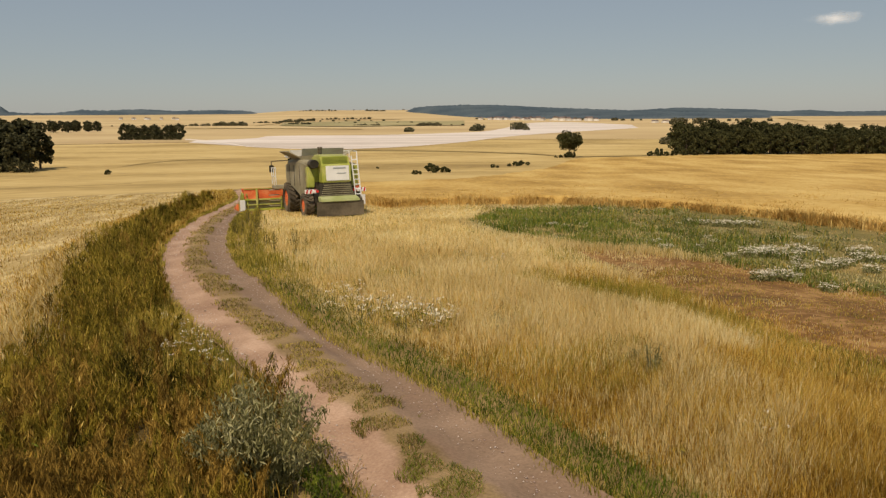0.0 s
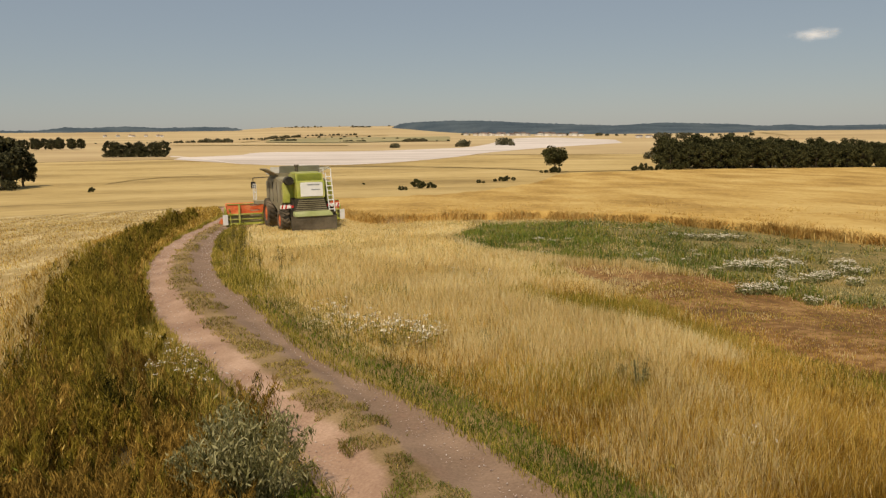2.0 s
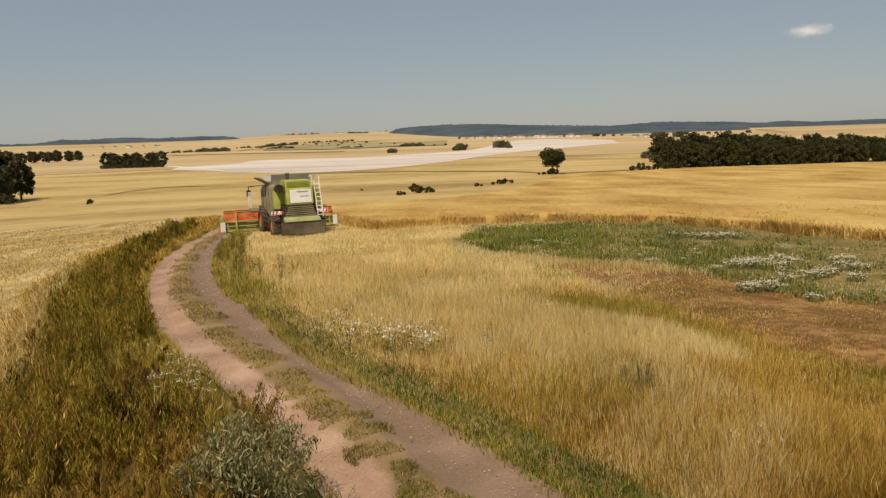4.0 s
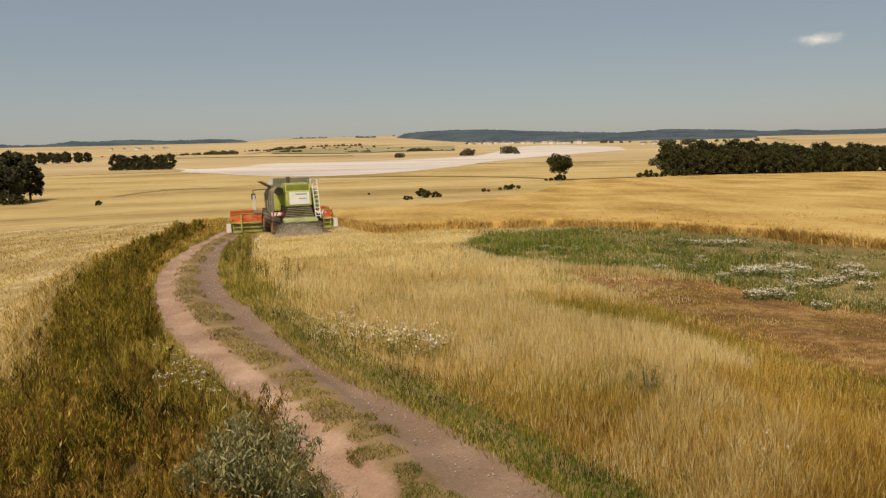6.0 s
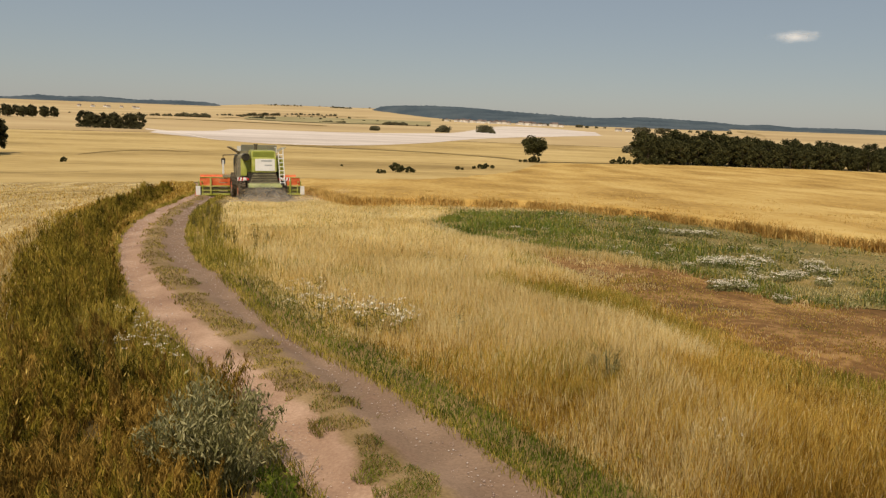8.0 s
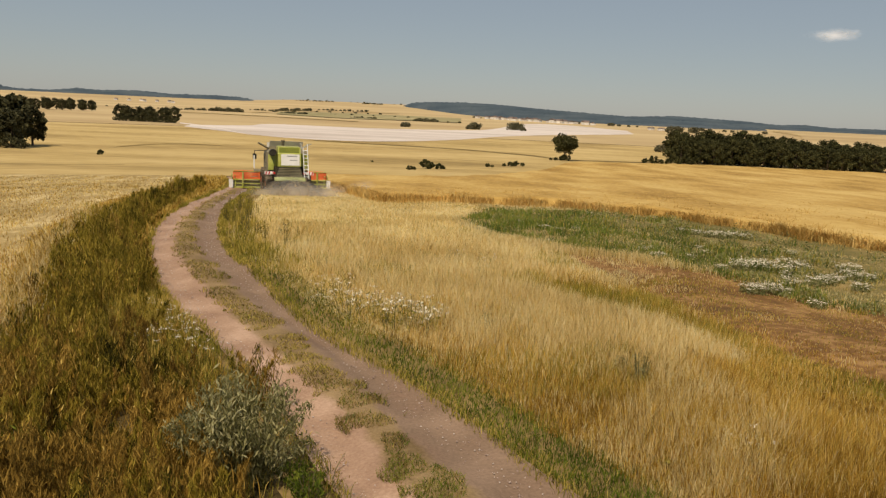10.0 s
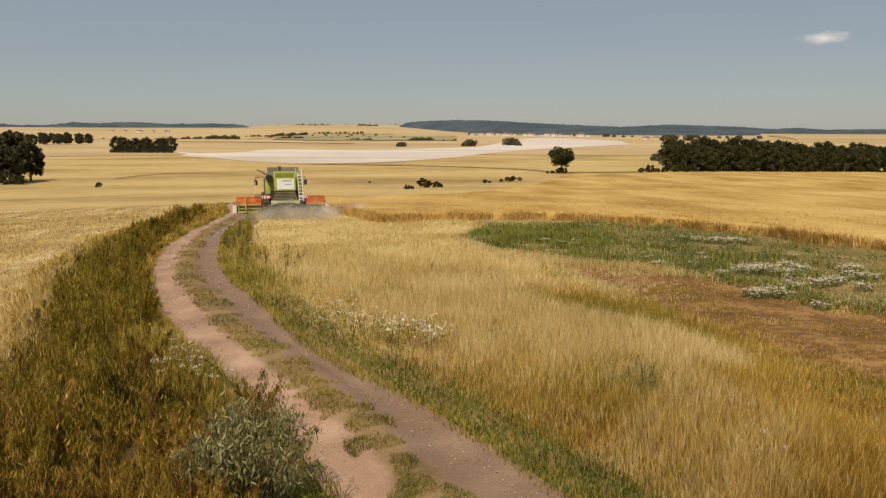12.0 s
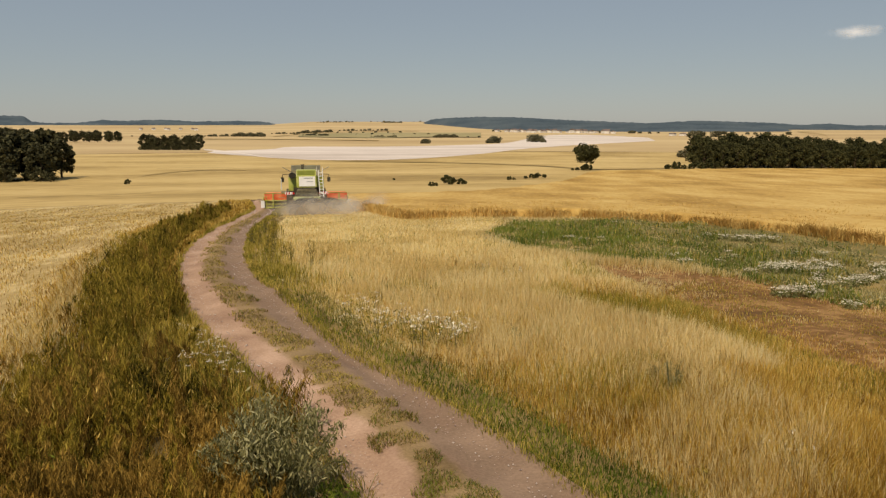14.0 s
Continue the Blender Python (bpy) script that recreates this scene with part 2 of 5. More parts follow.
def track_material():
    """Pink dirt in one rut, greyer dirt in the other, and brown thatch with a ragged rim between."""
    m = mat("track_dirt", [(0.28, 0.172, 0.116), (0.38, 0.245, 0.164), (0.50, 0.34, 0.24)], 0.9, 22.0, 0.95, bump=1.0, contrast=0.55)
    nt = m.node_tree
    b = nt.nodes["Principled BSDF"]
    pink = b.inputs["Base Color"].links[0].from_socket
    ramp = pink.node
    at = nt.nodes.new("ShaderNodeAttribute")
    at.attribute_name = "zone"
    sp = nt.nodes.new("ShaderNodeSeparateColor")
    nt.links.new(at.outputs["Color"], sp.inputs[0])
    last = pink
    for channel, cols, scale in ((1, ((0.155, 0.102, 0.066), (0.31, 0.21, 0.142)), 0.9), (0, ((0.16, 0.105, 0.048), (0.34, 0.235, 0.12)), 2.2)):
        own = nt.nodes.new("ShaderNodeValToRGB")
        own.color_ramp.elements[0].position, own.color_ramp.elements[1].position = 0.5, 1.0
        own.color_ramp.elements[0].color, own.color_ramp.elements[1].color = (*cols[0], 1), (*cols[1], 1)
        nt.links.new(ramp.inputs[0].links[0].from_socket, own.inputs[0])
        co, nz = nt.nodes.new("ShaderNodeTexCoord"), nt.nodes.new("ShaderNodeTexNoise")
        nz.inputs["Scale"].default_value, nz.inputs["Detail"].default_value = scale, 6
        nt.links.new(co.outputs["Object"], nz.inputs["Vector"])
        ad = nt.nodes.new("ShaderNodeMath")
        nt.links.new(nz.outputs["Fac"], ad.inputs[0])
        nt.links.new(sp.outputs[channel], ad.inputs[1])
        mr = nt.nodes.new("ShaderNodeMapRange")
        mr.inputs[1].default_value, mr.inputs[2].default_value = 0.84, 1.22
        nt.links.new(ad.outputs[0], mr.inputs[0])
        mx = nt.nodes.new("ShaderNodeMix")
        mx.data_type = "RGBA"
        nt.links.new(mr.outputs[0], mx.inputs["Factor"])
        nt.links.new(last, mx.inputs["A"])
        nt.links.new(own.outputs[0], mx.inputs["B"])
        last = mx.outputs["Result"]
    nt.links.new(last, b.inputs["Base Color"])
    return m


def cloud_material():
    """White vapour, thinning to nothing at its ragged rim."""
    m = mat("cloud_vapour", [(0.80, 0.80, 0.80), (0.88, 0.88, 0.88)], 0.01, 0.05, 1.0, bump=0)
    nt = m.node_tree
    co = nt.nodes.new("ShaderNodeTexCoord")
    ln = nt.nodes.new("ShaderNodeVectorMath")
    ln.operation = "LENGTH"
    sc = nt.nodes.new("ShaderNodeVectorMath")
    sc.operation = "MULTIPLY"
    sc.inputs[1].default_value = (1 / 150, 0, 1 / 46)
    nt.links.new(co.outputs["Object"], sc.inputs[0])
    nt.links.new(sc.outputs[0], ln.inputs[0])
    nz = nt.nodes.new("ShaderNodeTexNoise")
    nz.inputs["Scale"].default_value, nz.inputs["Detail"].default_value = 0.018, 3
    nt.links.new(co.outputs["Object"], nz.inputs["Vector"])
    su = nt.nodes.new("ShaderNodeMath")
    su.operation = "SUBTRACT"
    calm = nt.nodes.new("ShaderNodeMath")
    calm.operation = "MULTIPLY_ADD"
    calm.inputs[1].default_value, calm.inputs[2].default_value = 0.45, 0.30
    nt.links.new(nz.outputs["Fac"], calm.inputs[0])
    nt.links.new(calm.outputs[0], su.inputs[0])
    ml = nt.nodes.new("ShaderNodeMath")
    ml.operation = "MULTIPLY"
    ml.inputs[1].default_value = 0.62
    nt.links.new(ln.outputs["Value"], ml.inputs[0])
    nt.links.new(ml.outputs[0], su.inputs[1])
    mr = nt.nodes.new("ShaderNodeMapRange")
    mr.inputs[1].default_value, mr.inputs[2].default_value, mr.inputs[4].default_value = 0.0, 0.62, 0.62
    mr.interpolation_type = "SMOOTHSTEP"
    nt.links.new(su.outputs[0], mr.inputs[0])
    nt.links.new(mr.outputs[0], nt.nodes["Principled BSDF"].inputs["Alpha"])
    return m


# ---- mesh helpers ----
def array_mesh(name, verts, faces, mats, smooth=False):
    """A mesh from numpy arrays; faces is a list of arrays, one per corner count."""
    me = bpy.data.meshes.new(name)
    verts = np.asarray(verts, np.float32)
    me.vertices.add(len(verts))
    me.vertices.foreach_set("co", verts.ravel())
    loops = np.concatenate([f.ravel() for f in faces]).astype(np.int32)
    counts = np.concatenate([np.full(len(f), f.shape[1]) for f in faces])
    me.loops.add(len(loops))
    me.loops.foreach_set("vertex_index", loops)
    me.polygons.add(len(counts))
    me.polygons.foreach_set("loop_start", (np.cumsum(counts) - counts).astype(np.int32))
    if smooth:
        me.polygons.foreach_set("use_smooth", np.ones(len(counts), bool))
    for m in mats if isinstance(mats, (list, tuple)) else [mats]:
        me.materials.append(m)
    me.update(calc_edges=True)
    me.validate()
    return me


def part(name, bm, material, parent=None, label="", smooth=False):
    me = bpy.data.meshes.new(name)
    bmesh.ops.recalc_face_normals(bm, faces=bm.faces)
    if smooth:
        for f in bm.faces:
            f.smooth = True
    bm.to_mesh(me)
    bm.free()
    me.materials.append(material)
    ob = new(name, me)
    ob.parent = parent
    if label:
        tagged(ob, label)
    return ob


def box(bm, x0, x1, y0, y1, z0, z1, bevel=0.0):
    r = bmesh.ops.create_cube(bm, size=1.0, matrix=Matrix.Translation(((x0 + x1) / 2, (y0 + y1) / 2, (z0 + z1) / 2)) @ Matrix.Diagonal((x1 - x0, y1 - y0, z1 - z0, 1)))
    if bevel:
        es = list({e for v in r["verts"] for e in v.link_edges})
        bmesh.ops.bevel(bm, geom=es, offset=bevel, segments=2, affect="EDGES")
    return bm


def prism(bm, outline, x0, x1, axis="x", bevel=0.0):
    """An outline of pairs pushed along an axis: (y, z) along x, or (x, z) along y."""
    def at(p, s):
        return (s, p[0], p[1]) if axis == "x" else (p[0], s, p[1])
    a, b = [bm.verts.new(at(p, x0)) for p in outline], [bm.verts.new(at(p, x1)) for p in outline]
    fs = [bm.faces.new(a), bm.faces.new(list(reversed(b)))]
    for i in range(len(a)):
        j = (i + 1) % len(a)
        fs.append(bm.faces.new((a[i], a[j], b[j], b[i])))
    if bevel:
        bmesh.ops.bevel(bm, geom=list({e for f in fs for e in f.edges}), offset=bevel, segments=2, affect="EDGES")
    return bm


def tube(bm, a, b, r0, r1=None, n=8):
    a, b = Vector(a), Vector(b)
    r1 = r0 if r1 is None else r1
    m = Matrix.Translation((a + b) / 2) @ (b - a).to_track_quat("Z", "Y").to_matrix().to_4x4()
    bmesh.ops.create_cone(bm, cap_ends=True, segments=n, radius1=r0, radius2=r1, depth=(b - a).length, matrix=m)
    return bm


# ---- the lie of the land ----
CAM_Z = 4.4
DIST = [0, 3, 8, 15, 30, 46, 60, 80, 120, 180, 260, 400, 550, 900, 1200, 1500, 2200, 3000, 4500]
DROP = [4.4, 4.4, 4.43, 4.6, 5.15, 5.8, 6.6, 8.1, 10.1, 12.6, 14.5, 16, 16.5, 15.2, 12.5, 9, 2, -8, -8]
LOGD = np.linspace(0, math.log(4600), 1200)
KERNEL = np.exp(-np.linspace(-2.5, 2.5, 61) ** 2)
FALL = np.convolve(np.pad(CAM_Z - np.interp(np.exp(LOGD), DIST, DROP), 30, mode="edge"), KERNEL / KERNEL.sum(), "valid")
RISE_AZ = [-180, -50, -31, -15, -12, -5, -2.5, 0, 4, 20, 26, 50, 180]
RISE = [10, 10, 12, 14, 24, 24, 24, 17, 5, -9, -11, -11, 10]


def curve(points, n):
    """Points of a smooth line through the given ones, evenly spaced."""
    p = np.array(points, float)
    p = np.vstack([2 * p[0] - p[1], p, 2 * p[-1] - p[-2]])
    out = []
    for i in range(1, len(p) - 2):
        t = np.linspace(0, 1, 24, endpoint=False)[:, None]
        a, b, c, d = p[i - 1:i + 3]
        out.append(0.5 * (2 * b + (c - a) * t + (2 * a - 5 * b + 4 * c - d) * t ** 2 + (3 * b - a - 3 * c + d) * t ** 3))
    out = np.vstack(out + [p[-2:-1]])
    s = np.concatenate([[0], np.cumsum(np.hypot(*np.diff(out, axis=0).T))])
    u = np.linspace(0, s[-1], n)
    return np.stack([np.interp(u, s, out[:, k]) for k in range(2)], 1)


TRACK_N = 720
T_L = curve([(6, -3), (2.6, 2.6), (0.2, 6), (-1.4, 8.5), (-2.1, 9.9), (-3.3, 11.8), (-4.5, 13.8), (-6.2, 16.5), (-8.4, 20.6), (-11.3, 27.4), (-12.7, 31.6), (-14.3, 37.5), (-15.8, 44.8), (-18.2, 57.6), (-22.5, 75), (-30, 98)], TRACK_N)
T_A = curve([(7, -3), (3.6, 2.6), (1.1, 6), (-0.6, 8.5), (-1.2, 9.9), (-2.3, 11.6), (-3.6, 13.7), (-5.2, 16.5), (-7.4, 20.8), (-9.9, 26), (-11.8, 32), (-14.0, 41), (-15.0, 46), (-17.3, 57.6), (-21.6, 75), (-29, 98)], TRACK_N)
T_B = curve([(8.2, -3), (4.7, 2.6), (2.2, 6), (0.45, 8.5), (-0.4, 9.9), (-1.4, 11.9), (-2.6, 14.1), (-4.3, 17), (-6.2, 20.5), (-8.8, 25.8), (-11.0, 32), (-13.2, 40.2), (-14.4, 46), (-16.6, 57.6), (-20.9, 75), (-28, 98)], TRACK_N)
T_R = curve([(9.4, -3), (5.8, 2.6), (3.3, 6), (1.5, 8.5), (0.75, 9.9), (-0.4, 11.8), (-1.7, 13.7), (-3.2, 16.2), (-5.1, 20.2), (-7.6, 25.4), (-10.0, 32.2), (-12.3, 40.6), (-13.5, 46), (-15.7, 57.6), (-20.0, 75), (-27, 98)], TRACK_N)
T_MID = (T_A + T_B) / 2


def nearest(points, line):
    """Each point's distance from a line of points."""
    out = np.empty(len(points))
    for i in range(0, len(points), 20000):
        q = points[i:i + 20000]
        out[i:i + 20000] = np.sqrt(((q[:, None, :] - line[None, ::4, :]) ** 2).sum(2).min(1))
    return out


def rise(x, y):
    d = np.hypot(x, y)
    az = np.degrees(np.arctan2(x, y))
    z = np.interp(np.log(np.maximum(d, 1.0)), LOGD, FALL)
    s = np.clip((d - 1700) / 1300, 0, 1)
    z = z + np.interp(az, RISE_AZ, RISE) * s * s * (3 - 2 * s)
    # low swells of the near ground
    w = np.clip(1 - d / 120, 0, 1) * np.clip(d / 8 - 0.3, 0, 1)
    return z + w * 0.05 * (np.sin(x * 0.9 + 1.3 * np.sin(y * 0.4)) + np.sin(y * 0.7 + x * 0.3))


def inside(p, poly):
    poly = np.array(poly)
    hit = np.zeros(len(p), bool)
    for (x0, y0), (x1, y1) in zip(poly, np.roll(poly, -1, axis=0)):
        c = (y0 > p[:, 1]) != (y1 > p[:, 1])
        hit ^= c & (p[:, 0] < (x1 - x0) * (p[:, 1] - y0) / (y1 - y0 + 1e-12) + x0)
    return hit


def bedded(x, y):
    """The ground sheet, let down under the track."""
    z = rise(x, y)
    near = (np.hypot(x, y) < 110)
    p = np.stack([x[near], y[near]], 1)
    edge = np.minimum(nearest(p, T_L), nearest(p, T_R))
    z[near] -= 0.14 * np.clip(edge / 0.2, 0, 1) * inside(p, np.vstack([T_L[::4], T_R[::-4]]))
    return z


def drape(name, left, right, nu, nv, up, material, label, category, bumps=0.0):
    """A sheet between two lines, laid over the land."""
    a, b = curve(left, nu), curve(right, nu)
    t = np.linspace(0, 1, nv)[None, :, None]
    p = (a[:, None, :] * (1 - t) + b[:, None, :] * t).reshape(-1, 2)
    z = rise(p[:, 0], p[:, 1]) + up * (1 + np.hypot(*p.T) / 150)
    if bumps:
        z += bumps * np.array([noise.noise((q[0] * 0.5, q[1] * 0.5, 0.3)) + 0.6 * noise.noise((q[0] * 1.7, q[1] * 1.7, 5.0)) for q in p])
    i = np.arange(nu * nv).reshape(nu, nv)
    f = np.stack([i[:-1, :-1], i[:-1, 1:], i[1:, 1:], i[1:, :-1]], -1).reshape(-1, 4)
    ob = new(name, array_mesh(name, np.column_stack([p, z]), [f], material, True))
    me = ob.data
    if sum(pl.normal.z for pl in me.polygons[:50]) < 0:
        me.flip_normals()
    return tagged(ob, label, category, kind="structure")


def build_ground():
    az = np.radians(np.concatenate([np.arange(-180, -46, 4.0), np.arange(-46, 46, 0.35), np.arange(46, 180, 4.0)]))
    r = np.concatenate([[0.0], np.exp(np.linspace(math.log(0.8), math.log(4500), 270))])
    x, y = (np.sin(az)[None] * r[:, None]).ravel(), (np.cos(az)[None] * r[:, None]).ravel()
    n, k = len(r), len(az)
    i = np.arange(n * k).reshape(n, k)
    j = np.roll(i, -1, axis=1)
    f = np.stack([i[:-1], i[1:], j[1:], j[:-1]], -1).reshape(-1, 4)
    me = array_mesh("ground", np.column_stack([x, y, bedded(x, y)]), [f], M_GROUND, True)
    if me.polygons[3000].normal.z < 0:
        me.flip_normals()
    tagged(new("ground", me), "rolling farmland of dry straw-coloured earth and grass", "ground", kind="structure")


def build_track():
    cols, slots = [], []
    for a, b, n, s in ((T_L, T_A, 13, 0), (T_A, T_B, 13, 1), (T_B, T_R, 13, 2)):
        for t in np.linspace(0, 1, n)[(0 if s == 0 else 1):]:
            cols.append(a * (1 - t) + b * t)
            slots.append((s, t))
    cols = np.stack(cols, 1)
    u, v = cols.shape[:2]
    p = cols.reshape(-1, 2)
    z = rise(p[:, 0], p[:, 1]).reshape(u, v)
    for c, (s, t) in enumerate(slots):
        z[:, c] += (0.02 - 0.075 * math.sin(math.pi * t)) if s != 1 else (0.02 + 0.05 * math.sin(math.pi * t))
    z = z.ravel() + np.array([0.0015 * noise.noise((q[0] * 2.2, q[1] * 2.2, 1.0)) + 0.002 * noise.noise((q[0] * 7, q[1] * 7, 4.0)) for q in p])
    i = np.arange(u * v).reshape(u, v)
    f = np.stack([i[:-1, :-1], i[:-1, 1:], i[1:, 1:], i[1:, :-1]], -1).reshape(-1, 4)
    me = array_mesh("dirt_track", np.column_stack([p, z]), [f], track_material(), True)
    zone = np.zeros((u, v, 4), np.float32)
    c = (np.arange(v) / (v - 1))[None, :]
    zone[:, :, 0] = np.clip(1.25 - np.abs(c - 0.5) / 0.16, 0, 1)
    zone[:, :, 1] = np.clip((c - 0.45) / 0.1, 0, 1) * 0.75
    me.color_attributes.new("zone", "FLOAT_COLOR", "POINT").data.foreach_set("color", zone.ravel())
    if me.polygons[500].normal.z < 0:
        me.flip_normals()
    tagged(new("dirt_track", me), "pinkish dirt farm track with two ruts and a grassy middle", "track", kind="structure")


# ---- structure ----
build_ground()
build_track()
drape("stubble_field", [(-7.2, 6), (-8.2, 12.5), (-10.6, 19.4), (-14.2, 28.1), (-16.8, 33.2), (-19.6, 45), (-25, 70), (-33, 98)], [(-40, 0), (-50, 10), (-60, 20), (-70, 35), (-80, 50), (-90, 70), (-100, 85), (-110, 98)], 110, 70, 0.02, M_STUBBLE, "pale cut stubble field beside the weedy track verge", "field")


def arc(d, a0=-44, a1=44, n=9):
    return [(d * math.sin(radians(a)), d * math.cos(radians(a))) for a in np.linspace(a0, a1, n)]


drape("valley_field", arc(99), arc(560), 120, 160, 0.03, M_FIELD, "wide golden cut field sloping down into the valley", "field")
drape("far_field", arc(570), arc(4300), 120, 200, 0.03, M_FIELD_B, "distant tan fields rising to the skyline", "field")
drape("pale_field", [(-189, 525), (-130, 447), (-84, 393), (-41, 399), (0, 485), (48, 640), (132, 803), (233, 955)], [(-199, 568), (-168, 617), (-165, 692), (-74, 705), (0, 774), (42, 872), (134, 1340), (216, 1384), (270, 1150)], 90, 24, 0.05, M_PALE, "pale whitish harvested field across the valley", "field")
drape("green_field", [(-285, 1210), (-160, 1130), (-70, 1180), (15, 1180)], [(-330, 1430), (-230, 1610), (-110, 1620), (20, 1630)], 40, 16, 0.14, M_GREENFIELD, "dull green far field with hedges", "field")
GREEN = [(0.5, 38.1), (2.3, 44.6), (8.1, 49.5), (15.2, 49.0), (18.6, 40.0), (21.5, 30), (18, 22.0), (12.8, 19.4), (10.6, 20.9), (9.3, 23.5), (8.4, 27.1), (5.9, 28.5), (2.5, 32.9)]
SOIL = [(4.2, 27.2), (6.2, 27.5), (8.8, 24.5), (11.5, 20.0), (17, 20), (15, 14), (9.2, 12.6), (7.4, 14.3), (6.6, 16.6), (5.6, 20.5)]
drape("bare_soil", [(4.0, 27.6), (5.2, 22.0), (6.2, 18.0), (7.2, 14.8), (9.0, 12.4), (14, 11)], [(6.4, 29.0), (9.0, 25.6), (11.5, 23.0), (14, 21.5), (17, 20.5), (21, 20)], 60, 30, 0.015, M_SOIL, "bare reddish-brown soil patch between grass and weeds", "soil", 0.03)
drape("weed_patch", [(0.3, 38.0), (2.6, 32.7), (6.2, 28.6), (9.0, 25.5), (11.5, 21.5), (14, 19.6), (21, 19)], [(1.8, 44.6), (5.0, 48), (9.5, 50.5), (15.2, 50), (19, 43), (22, 36), (25, 28)], 60, 30, 0.03, M_WEEDGROUND, "weedy green ground at the edge of the wheat", "weed patch", 0.04)
WHEAT_NEAR = [(-4.6, 50.0), (-2, 52.5), (2, 53.4), (5.8, 53.0), (11, 51.0), (15.2, 47.0), (17.8, 42.0), (19.4, 38.4), (21.0, 35.6), (23.2, 32), (28, 26)]
WHEAT_FAR = [(-20, 100), (1.4, 117), (23, 181), (42, 250), (66, 266), (90, 278), (130, 284), (174, 286), (240, 250), (240, 170)]


def wheat_canopy():
    """The standing crop: a top at ear height that falls steeply to the ground at its near edge."""
    a, b = curve(WHEAT_NEAR, 170), curve(WHEAT_FAR, 170)
    t = np.concatenate([[0, 0.0008, 0.003], np.linspace(0.006, 1, 110) ** 1.8 + 0.004])[None, :, None]
    p = (a[:, None, :] * (1 - t) + b[:, None, :] * t)
    u, v = p.shape[:2]
    p = p.reshape(-1, 2)
    lift = np.full((u, v), 0.56)
    lift[:, 0], lift[:, 1] = 0.0, 0.3
    lift[0], lift[1] = 0.0, 0.4
    wav = np.array([noise.noise((q[0] * 0.35, q[1] * 0.16, 0.3)) + 0.5 * noise.noise((q[0] * 1.3, q[1] * 0.9, 5.0)) for q in p])
    z = rise(p[:, 0], p[:, 1]) + (lift * (1 + 0.3 * wav.reshape(u, v))).ravel()
    i = np.arange(u * v).reshape(u, v)
    f = np.stack([i[:-1, :-1], i[:-1, 1:], i[1:, 1:], i[1:, :-1]], -1).reshape(-1, 4)
    me = array_mesh("wheat_field", np.column_stack([p, z]), [f], M_CANOPY, True)
    if me.polygons[900].normal.z < 0:
        me.flip_normals()
    tagged(new("wheat_field", me), "standing ripe golden wheat, still uncut", "wheat", kind="structure")


# the sheet under the weeds has their shade in its colour
drape("weed_ground", [(-7.1, 2), (-7.7, 8), (-8.3, 12), (-9.9, 17), (-12.1, 22), (-13.9, 27), (-17.5, 39), (-19.7, 50), (-22.4, 64)], [(0.2, 4.5), (-1.8, 8), (-3.5, 11), (-5.0, 13.2), (-7.2, 17), (-9.5, 21.6), (-12.3, 28), (-15.2, 38.4), (-17.0, 46), (-21.2, 64)], 120, 24, 0.018, M_WEEDSHADE, "ground under the tall weeds, coloured dark for their shade", "weed patch")
drape("meadow_ground", [tuple(q) for q in T_R[150:440:24] + np.array([1.2, 0.3])], [(5, 9), (5.5, 11), (5.6, 13), (5.4, 16), (5, 20), (4.5, 25), (2.5, 31), (0.6, 36), (0.2, 40), (1.5, 45), (2.0, 50), (0, 54.5), (-4.5, 52)], 90, 40, 0.012, M_THATCH, "pale straw thatch under the meadow grass", "meadow")
drape("cut_ground", [(-4.9, 50.3), (-8.5, 62), (-12.3, 74), (-20.5, 100)], [(-13.2, 52), (-16, 62), (-19.2, 73), (-27.5, 99)], 50, 20, 0.015, M_STUBBLE, "straw-littered ground just cut by the harvester", "stubble")
wheat_canopy()


def margin(points, wide, label, up=0.1, material=None, taper=1.0):
    """A narrow strip of rough grass between two fields."""
    q = np.array(points, float)
    far = q * (1 + wide * np.linspace(1, taper, len(q)) / np.hypot(*q.T))[:, None]
    drape("field_margin", points, [tuple(r) for r in far], 60, 4, up, material or M_DARKSTRIP, label, "field margin")


margin([(-69.6, 374.3), (-44.6, 356.5), (-22.3, 347.7), (4.1, 332.6), (27.1, 306.8), (40.7, 279.2)], 9, "dark rough grass strip between two cut fields")
margin([(-101.2, 222.8), (-102.6, 251.4), (-97.2, 268.4), (-82.3, 266.9)], 4, "dark line of stubble along a slope")
margin([(-213, 584), (-183, 546), (-148, 485), (-124, 437), (-106, 410)], 30, "bright bare headland along the pale field", 0.07, M_CHALK, 0.05)
margin([(-46, 52), (-34.0, 58), (-34.5, 63), (-33.4, 66.5), (-31.2, 68.2), (-28.9, 70)], 5.5, "brownish weedy strip across the stubble", 0.04)
margin([(-123.0, 285.5), (-109.1, 295.8), (-83.2, 278.3), (-61.9, 244.7)], 2.5, "faint dark row across the cut field", 0.04)
margin([(-37.7, 260.1), (-23.0, 275.6), (-6.5, 292.4)], 2.5, "faint dark row across the cut field", 0.04)
margin([(-73.0, 115.8), (-63.4, 118.4), (-54.9, 124.4)], 2.5, "faint dark row across the cut field", 0.04)
margin([(-32.3, 201.2), (-18.1, 216.0), (-1.6, 229.2), (15.9, 229.3)], 2.5, "faint dark row across the cut field", 0.04)
margin([(39.2, 262), (47.4, 274.5), (67.7, 280.7), (86.7, 286.9), (130, 290)], 5, "dark rough strip before the wood")
